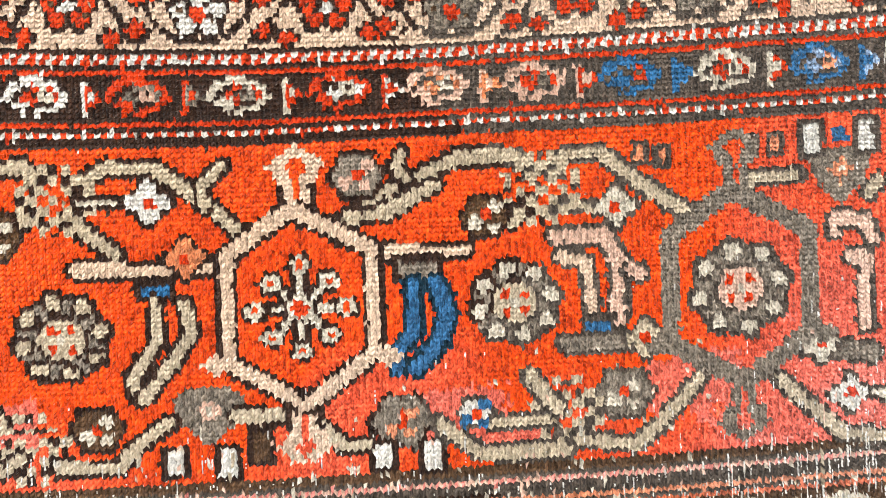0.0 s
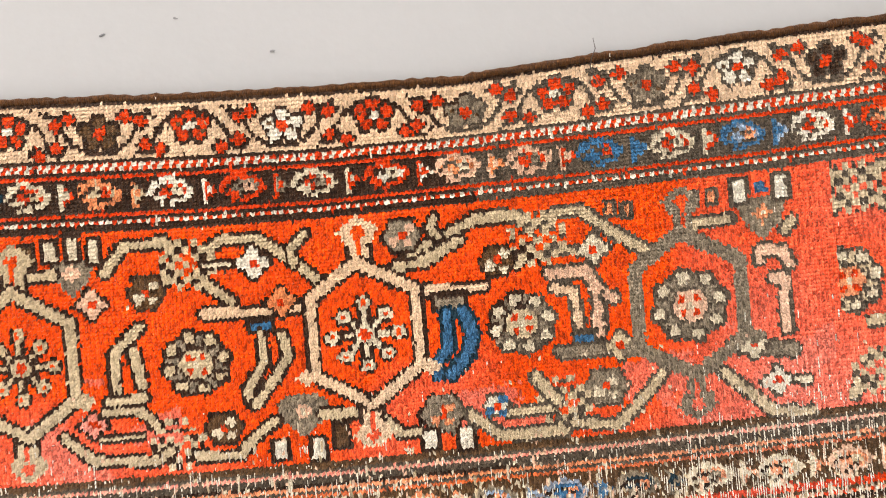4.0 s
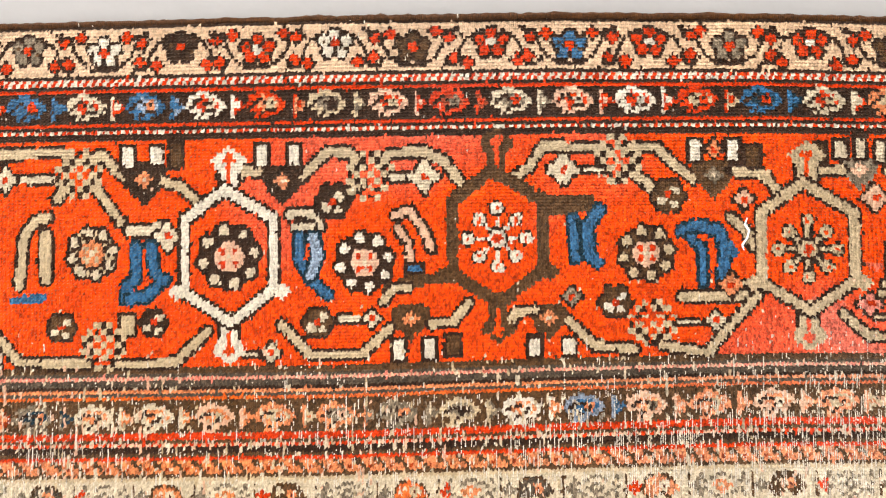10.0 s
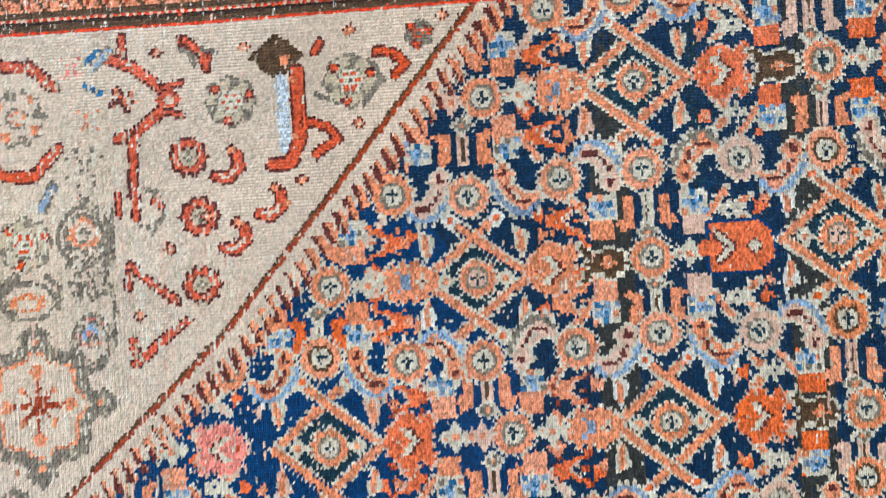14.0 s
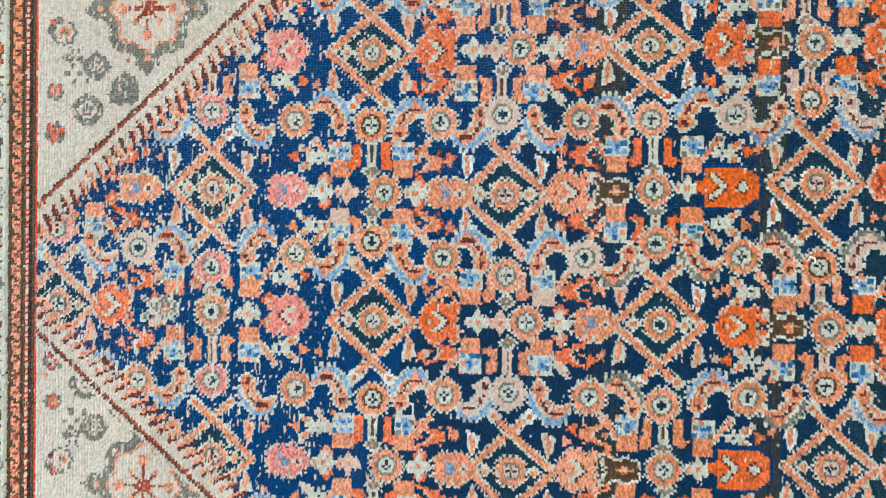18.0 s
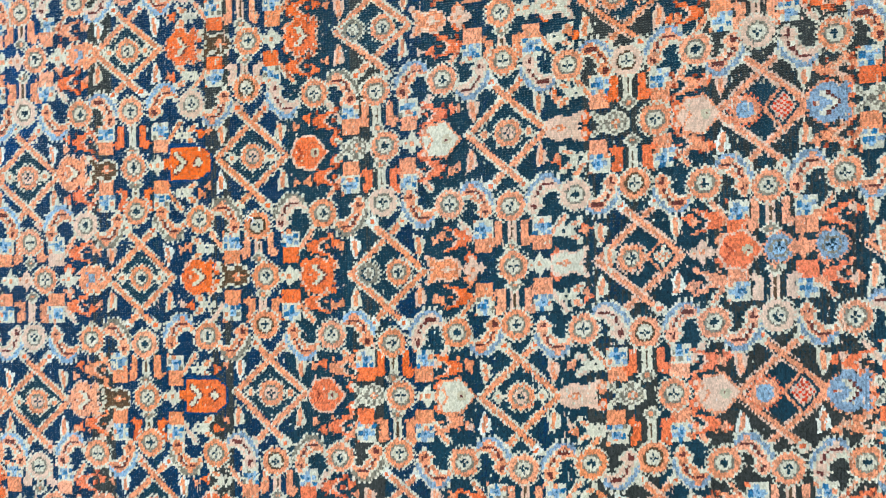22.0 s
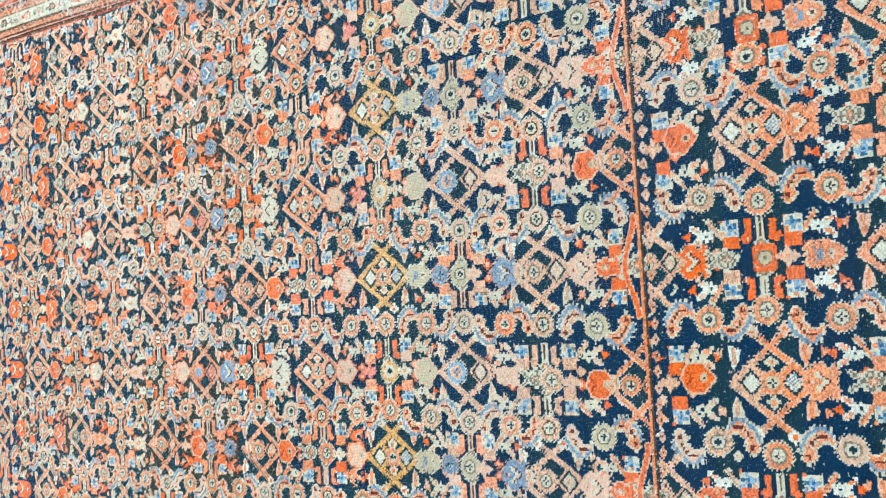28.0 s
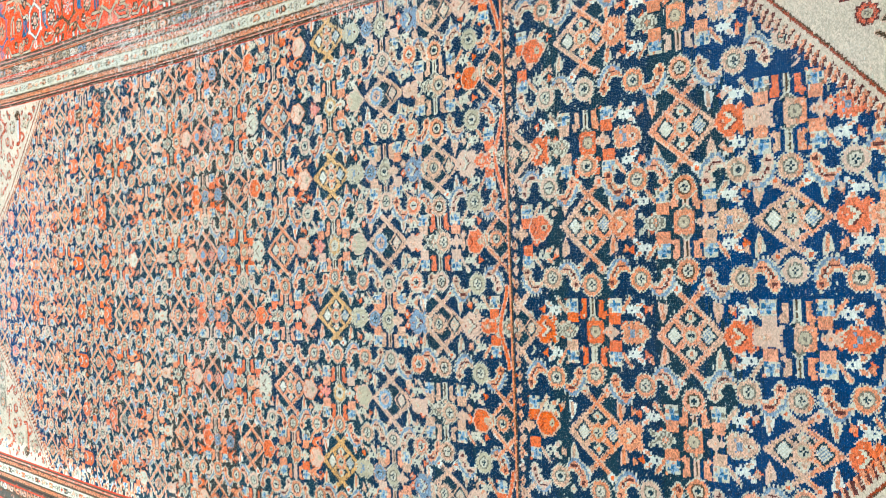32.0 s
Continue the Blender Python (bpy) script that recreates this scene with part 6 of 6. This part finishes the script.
# paler dye lots towards the far end
lot = np.interp(np.arange(NX), np.arange(0, NX, 44), rng.rand(len(range(0, NX, 44))))[None, :] + 0.12 * rng.rand(NY, NX)
faded = (near >= 127) & (XC > 150) & (lot > np.interp(XC, (150, 300, 430, 560), (0.95, 0.55, 0.45, 0.6)))
D[faded & (D == ID["coral"])] = ID["peach"]

# ---- from knots to meshes: every part takes its own knots ----


BEND_X = (-414, -200, -115, -60, -10, 40, 65, 95, 125, 155, 300, 400, 843)
BEND = ((-150, (0, 0, 0, 0, 0, 1.5, 2.5, 4.2, 6, 7.5, 15.5, 19.5, 40)), (-73, (-2, -1.5, 0, 1.5, 2.5, 3, 3.5, 4.5, 5.5, 7, 13, 17.5, 36)),
        (-40, (-1, 0, 1, 2.9, 4.3, 4.5, 4.5, 5, 5.5, 6.5, 12, 16.5, 36)), (0, (0, 0.5, 1, 1.5, 1.5, 1, 1, 1.5, 2, 3, 10, 15, 35)),
        (34.6, (2, 2.5, 2.7, 2.7, 2, 0, -0.4, 0.3, 0.9, 1.9, 9.5, 15, 35)), (47.5, (3, 3.5, 4, 3.7, 2.4, 0, -0.8, -1.2, 1, 2.7, 9, 14.5, 34)))


def bend(kx, ky):
    """The rug does not lie quite square: its rows climb towards one end and the long edge dips."""
    kx, ky = np.asarray(kx, float), np.asarray(ky, float)
    levels = [b[0] for b in BEND]
    cols_at = [np.interp(kx, BEND_X, b[1]) for b in BEND]
    off = np.zeros(np.broadcast(kx, ky).shape) + np.where(ky <= levels[0], cols_at[0], 0) + np.where(ky > levels[-1], cols_at[-1], 0)
    for a, b, ca, cb in zip(levels, levels[1:], cols_at, cols_at[1:]):
        t = (ky - a) / (b - a)
        off = off + np.where((ky > a) & (ky <= b), ca * (1 - t) + cb * t, 0)
    return (kx - (ky + 245) * 0.03 * np.clip((kx - 150) / 300.0, 0, 1)) * K, (ky + off) * K


rug = new("rug")
tagged(rug, "antique worn wool rug, navy field, red border, on white floor", "rug")
PILE = 0.0075
hgt = np.full((NY, NX), 1.0)
for n in ("brown", "dark", "bistre", "deep"):
    hgt[D == ID[n]] = 0.84
hgt *= 1 - 0.25 * np.clip(band, 0, 1) * (near < 127)
hgt += rng.normal(0, 0.035, hgt.shape)

# tufts that the camera never comes near are joined in fours
SPLIT = int((YT + 402) / CH)
LEFT, RIGHT = int((-332 - XL) / CW) // 2 * 2, int((650 - XL) / CW) // 2 * 2
STEP = 0.075                                     # how far each row of tufts overhangs the next


def grid_vertices(j0, j1, i0, i1, fine):
    """Vertices of a block of tufts; the fine ones have an upper and a lower edge of their own in every row."""
    step = 1 if fine else 2
    ci, rj = np.arange(i0, i1 + 1, step), np.arange(j0, j1 + 1, step)
    KX, KY = np.meshgrid(XL + ci * CW, YT - rj * CH)
    hp = np.pad(hgt, 1, mode="edge")
    hk = (hp[:-1, :-1] + hp[1:, :-1] + hp[:-1, 1:] + hp[1:, 1:]) / 4
    hv = hk[np.ix_(rj, ci)] + rng.normal(0, 0.045, KX.shape)
    if fine:
        KY[:, 1::2] -= 0.30                      # the two tufts of a knot lean together
        hv[:, 1::2] += 0.08
        hv[:, ::2] -= 0.08
        KX = KX + rng.uniform(-0.14, 0.14, KX.shape)
        KY = KY + rng.uniform(-0.2, 0.2, KY.shape)
    wx, wy = bend(KX, KY)
    swell = 0.0012 * np.sin(KX / 31.0 + 0.4 * np.sin(KY / 23.0)) * np.exp(-((KY - 54) / 40.0) ** 2)
    flat = np.stack([wx, wy, hv * PILE + swell], -1)
    if fine:
        lift = np.zeros((1, len(ci), 3))
        lift[:, 1::2, 2] = STEP * PILE
        flat = np.stack([flat[:-1] - lift, flat[1:] + lift], 1)
    return flat.reshape(-1, 3), len(ci) - 1


tone = np.array([ID["warp"], ID["beige"], ID["cream"], ID["pale"]])[rng.randint(0, 4, (1, NX)).repeat(NY, 0)]
jobs = []
END = SPLIT + (NY - SPLIT) // 2 * 2
S2 = SPLIT // 2 * 2
SPLIT = S2
for j0, j1, i0, i1, fine in ((0, SPLIT, LEFT, RIGHT, True), (0, SPLIT, 0, LEFT, False), (0, SPLIT, RIGHT, NX // 2 * 2, False), (SPLIT, END, 0, NX // 2 * 2, False)):
    verts, n = grid_vertices(j0, j1, i0, i1, fine)
    st = 1 if fine else 2
    pid = P[j0:j1:st, i0:i1:st].reshape(-1)
    dye = np.where(bare[j0:j1:st, i0:i1:st], tone[j0:j1:st, i0:i1:st], D[j0:j1:st, i0:i1:st]).reshape(-1)
    order = np.argsort(pid, kind="stable")
    ids, starts = np.unique(pid[order], return_index=True)
    jobs.append((verts, n, 2 if fine else 1, dye, order, dict(zip(ids.tolist(), zip(starts.tolist(), list(starts[1:].tolist()) + [len(order)])))))

made = {}
for p, (name, parent, label, kind) in enumerate(PARTS):
    vs, fs, ds, off = [], [], [], 0
    for verts, n, stride, dye, order, spans in jobs:
        if p not in spans:
            continue
        a, b = spans[p]
        f = order[a:b]
        r, c = f // n, f % n
        v0 = r * stride * (n + 1) + c
        low0, low1 = v0 + n + 1, v0 + n + 2
        if stride == 2:                          # even columns are shared with the row below
            last = v0 + 2 * (n + 1) + 1 >= len(verts)
            low0 = np.where((c % 2 == 0) & ~last, low0 + n + 1, low0)
            low1 = np.where((c % 2 == 1) & ~last, low1 + n + 1, low1)
        quad = np.stack([low0, low1, v0 + 1, v0], -1)
        used, inv = np.unique(quad, return_inverse=True)
        vs.append(verts[used])
        fs.append(inv.reshape(-1, 4) + off)
        ds.append(dye[f])
        off += len(used)
    if not vs:
        continue
    v, f, d = np.concatenate(vs), np.concatenate(fs), np.concatenate(ds)
    me = bpy.data.meshes.new(name)
    me.vertices.add(len(v))
    me.vertices.foreach_set("co", v.astype(np.float32).ravel())
    me.loops.add(f.size)
    me.loops.foreach_set("vertex_index", f.astype(np.int32).ravel())
    me.polygons.add(len(f))
    me.polygons.foreach_set("loop_start", np.arange(0, f.size, 4, dtype=np.int32))
    slots, idx = np.unique(d, return_inverse=True)
    for s in slots:
        me.materials.append(WOOL[s])
    me.polygons.foreach_set("material_index", idx.astype(np.int32).ravel())
    me.update()
    ob = new(name, me)
    made[p] = ob
    ob.parent = rug if parent in ("rug", None) else made.get(parent, rug)
    tagged(ob, label, kind=kind)

# the woven back under the pile, and the overcast edge cords
bm = bmesh.new()
xs = np.linspace(XL, XR, 120)
top = [bend(x, YT + 0.5) for x in xs]
bot = [bend(x, YB - 0.5) for x in xs]
loops = []
for a, b in zip(top, bot):
    loops.append([bm.verts.new((a[0], a[1], 0.003)), bm.verts.new((b[0], b[1], 0.003)), bm.verts.new((b[0], b[1], 0.0005)), bm.verts.new((a[0], a[1], 0.0005))])
for p, q in zip(loops, loops[1:]):
    for i in range(4):
        bm.faces.new((p[i], q[i], q[(i + 1) % 4], p[(i + 1) % 4]))
bm.faces.new(loops[0][::-1])
bm.faces.new(loops[-1])
part("backing", bm, WOOL[ID["warp"]], rug, "cotton foundation of the rug")


def cord(points, name, label):
    """A thick overcast cord, lumpy where the wrapping is worn."""
    bm = bmesh.new()
    rings = []
    for i, (x, y) in enumerate(points):
        r = 0.0027 * (1 + 0.10 * math.sin(i * 1.9) + 0.45 * noise.noise((i * 0.45, 0, 3)))
        x1, y1 = points[min(i + 1, len(points) - 1)]
        x0, y0 = points[max(i - 1, 0)]
        tl = math.hypot(x1 - x0, y1 - y0)
        nx, ny = -(y1 - y0) / tl, (x1 - x0) / tl
        wob = 0.0012 * noise.noise((i * 0.13, 5, 0))
        rings.append([bm.verts.new((x + nx * (wob + r * math.cos(t)), y + ny * (wob + r * math.cos(t)), 0.0042 + 0.0042 * math.sin(t))) for t in [k * math.pi / 4 for k in range(8)]])
    for p, q in zip(rings, rings[1:]):
        for i in range(8):
            bm.faces.new((p[i], p[(i + 1) % 8], q[(i + 1) % 8], q[i]))
    bm.faces.new(rings[0])
    bm.faces.new(rings[-1][::-1])
    for f in bm.faces:
        f.smooth = True
    return part(name, bm, SELV, rug, label)


line = np.linspace(XL, XR, 1300)
cord([bend(x, YT + 0.5) for x in line], "edge_cord", "dark brown overcast edge cord")
cord([bend(x, YB - 0.9) for x in line], "edge_cord", "dark brown overcast edge cord")

# ---- small loose things: lint and fibres on the rug and the floor ----


def thread(name, pts, r, mat, label, category):
    cu = []
    bm = bmesh.new()
    rings = []
    for i, p in enumerate(pts):
        a, b = Vector(pts[max(i - 1, 0)]), Vector(pts[min(i + 1, len(pts) - 1)])
        t = (b - a).normalized()
        n = t.cross(Vector((0, 0, 1))).normalized()
        up = n.cross(t)
        taper = r * (0.45 if i in (0, len(pts) - 1) else 1.0)
        rings.append([bm.verts.new(Vector(p) + taper * (n * math.cos(k * math.pi / 3) + up * math.sin(k * math.pi / 3))) for k in range(6)])
    for p, q in zip(rings, rings[1:]):
        for i in range(6):
            bm.faces.new((p[i], p[(i + 1) % 6], q[(i + 1) % 6], q[i]))
    bm.faces.new(rings[0])
    bm.faces.new(rings[-1][::-1])
    for f in bm.faces:
        f.smooth = True
    return tagged(part(name, bm, mat), label, category)


def lint_on(kx, ky, steps, r, z, mat=LINT, label="white cotton lint thread lying on the rug", name="lint_thread"):
    pts = [(kx, ky)]
    for dx, dy in steps:
        pts.append((pts[-1][0] + dx, pts[-1][1] + dy))
    out = []
    for a, b in pts:
        wx, wy = bend(a, b)
        out.append((float(wx), float(wy), z))
    return thread(name, out, r, mat, label, "lint")


lint_on(-15.2, 6.5, ((-0.6, -1.6), (1.0, -1.4), (-0.5, -1.8), (-1.2, -1.6), (0.4, -1.4)), 0.0008, PILE + 0.0012)
lint_on(-43.5, -246, ((0.8, 1.4), (1.3, -0.3), (0.2, -1.4), (-0.9, -0.5)), 0.0007, PILE + 0.0012)
lint_on(124.5, 58.3, ((0.3, -2.2), (-1.0, -2.0), (-0.4, -2.0), (1.2, -2.4), (0.6, -1.8)), 0.0003, PILE + 0.0012, HAIR, "fine dark fibre lying across the rug edge", "loose_fibre")


def speck(x, y, s, seed):
    """A crumb of lint on the floor."""
    bm = bmesh.new()
    bmesh.ops.create_icosphere(bm, subdivisions=2, radius=1.0)
    for v in bm.verts:
        k = 1 + 0.55 * noise.noise(v.co * 1.7 + Vector((seed * 3.1, 0, 0)))
        v.co = Vector((v.co.x * s * 1.9 * k, v.co.y * s * 0.8 * k, (v.co.z * 0.35 * k + 0.34) * s))
    bmesh.ops.rotate(bm, verts=bm.verts, cent=(0, 0, 0), matrix=Matrix.Rotation((seed % 3 - 1) * 0.35, 3, "Z"))
    low = min(v.co.z for v in bm.verts)
    bmesh.ops.translate(bm, verts=bm.verts, vec=(x, y, -low))
    return tagged(part("lint_speck", bm, DUST), "small grey crumb of lint on the white floor", "lint", group="lint on the floor")


for k, (x, y) in enumerate(((-0.035, 0.208), (-0.017, 0.243), (0.066, 0.215), (0.115, 0.222), (0.177, 0.195))):
    speck(x, y, 0.0008 + 0.0002 * (k % 3), k)
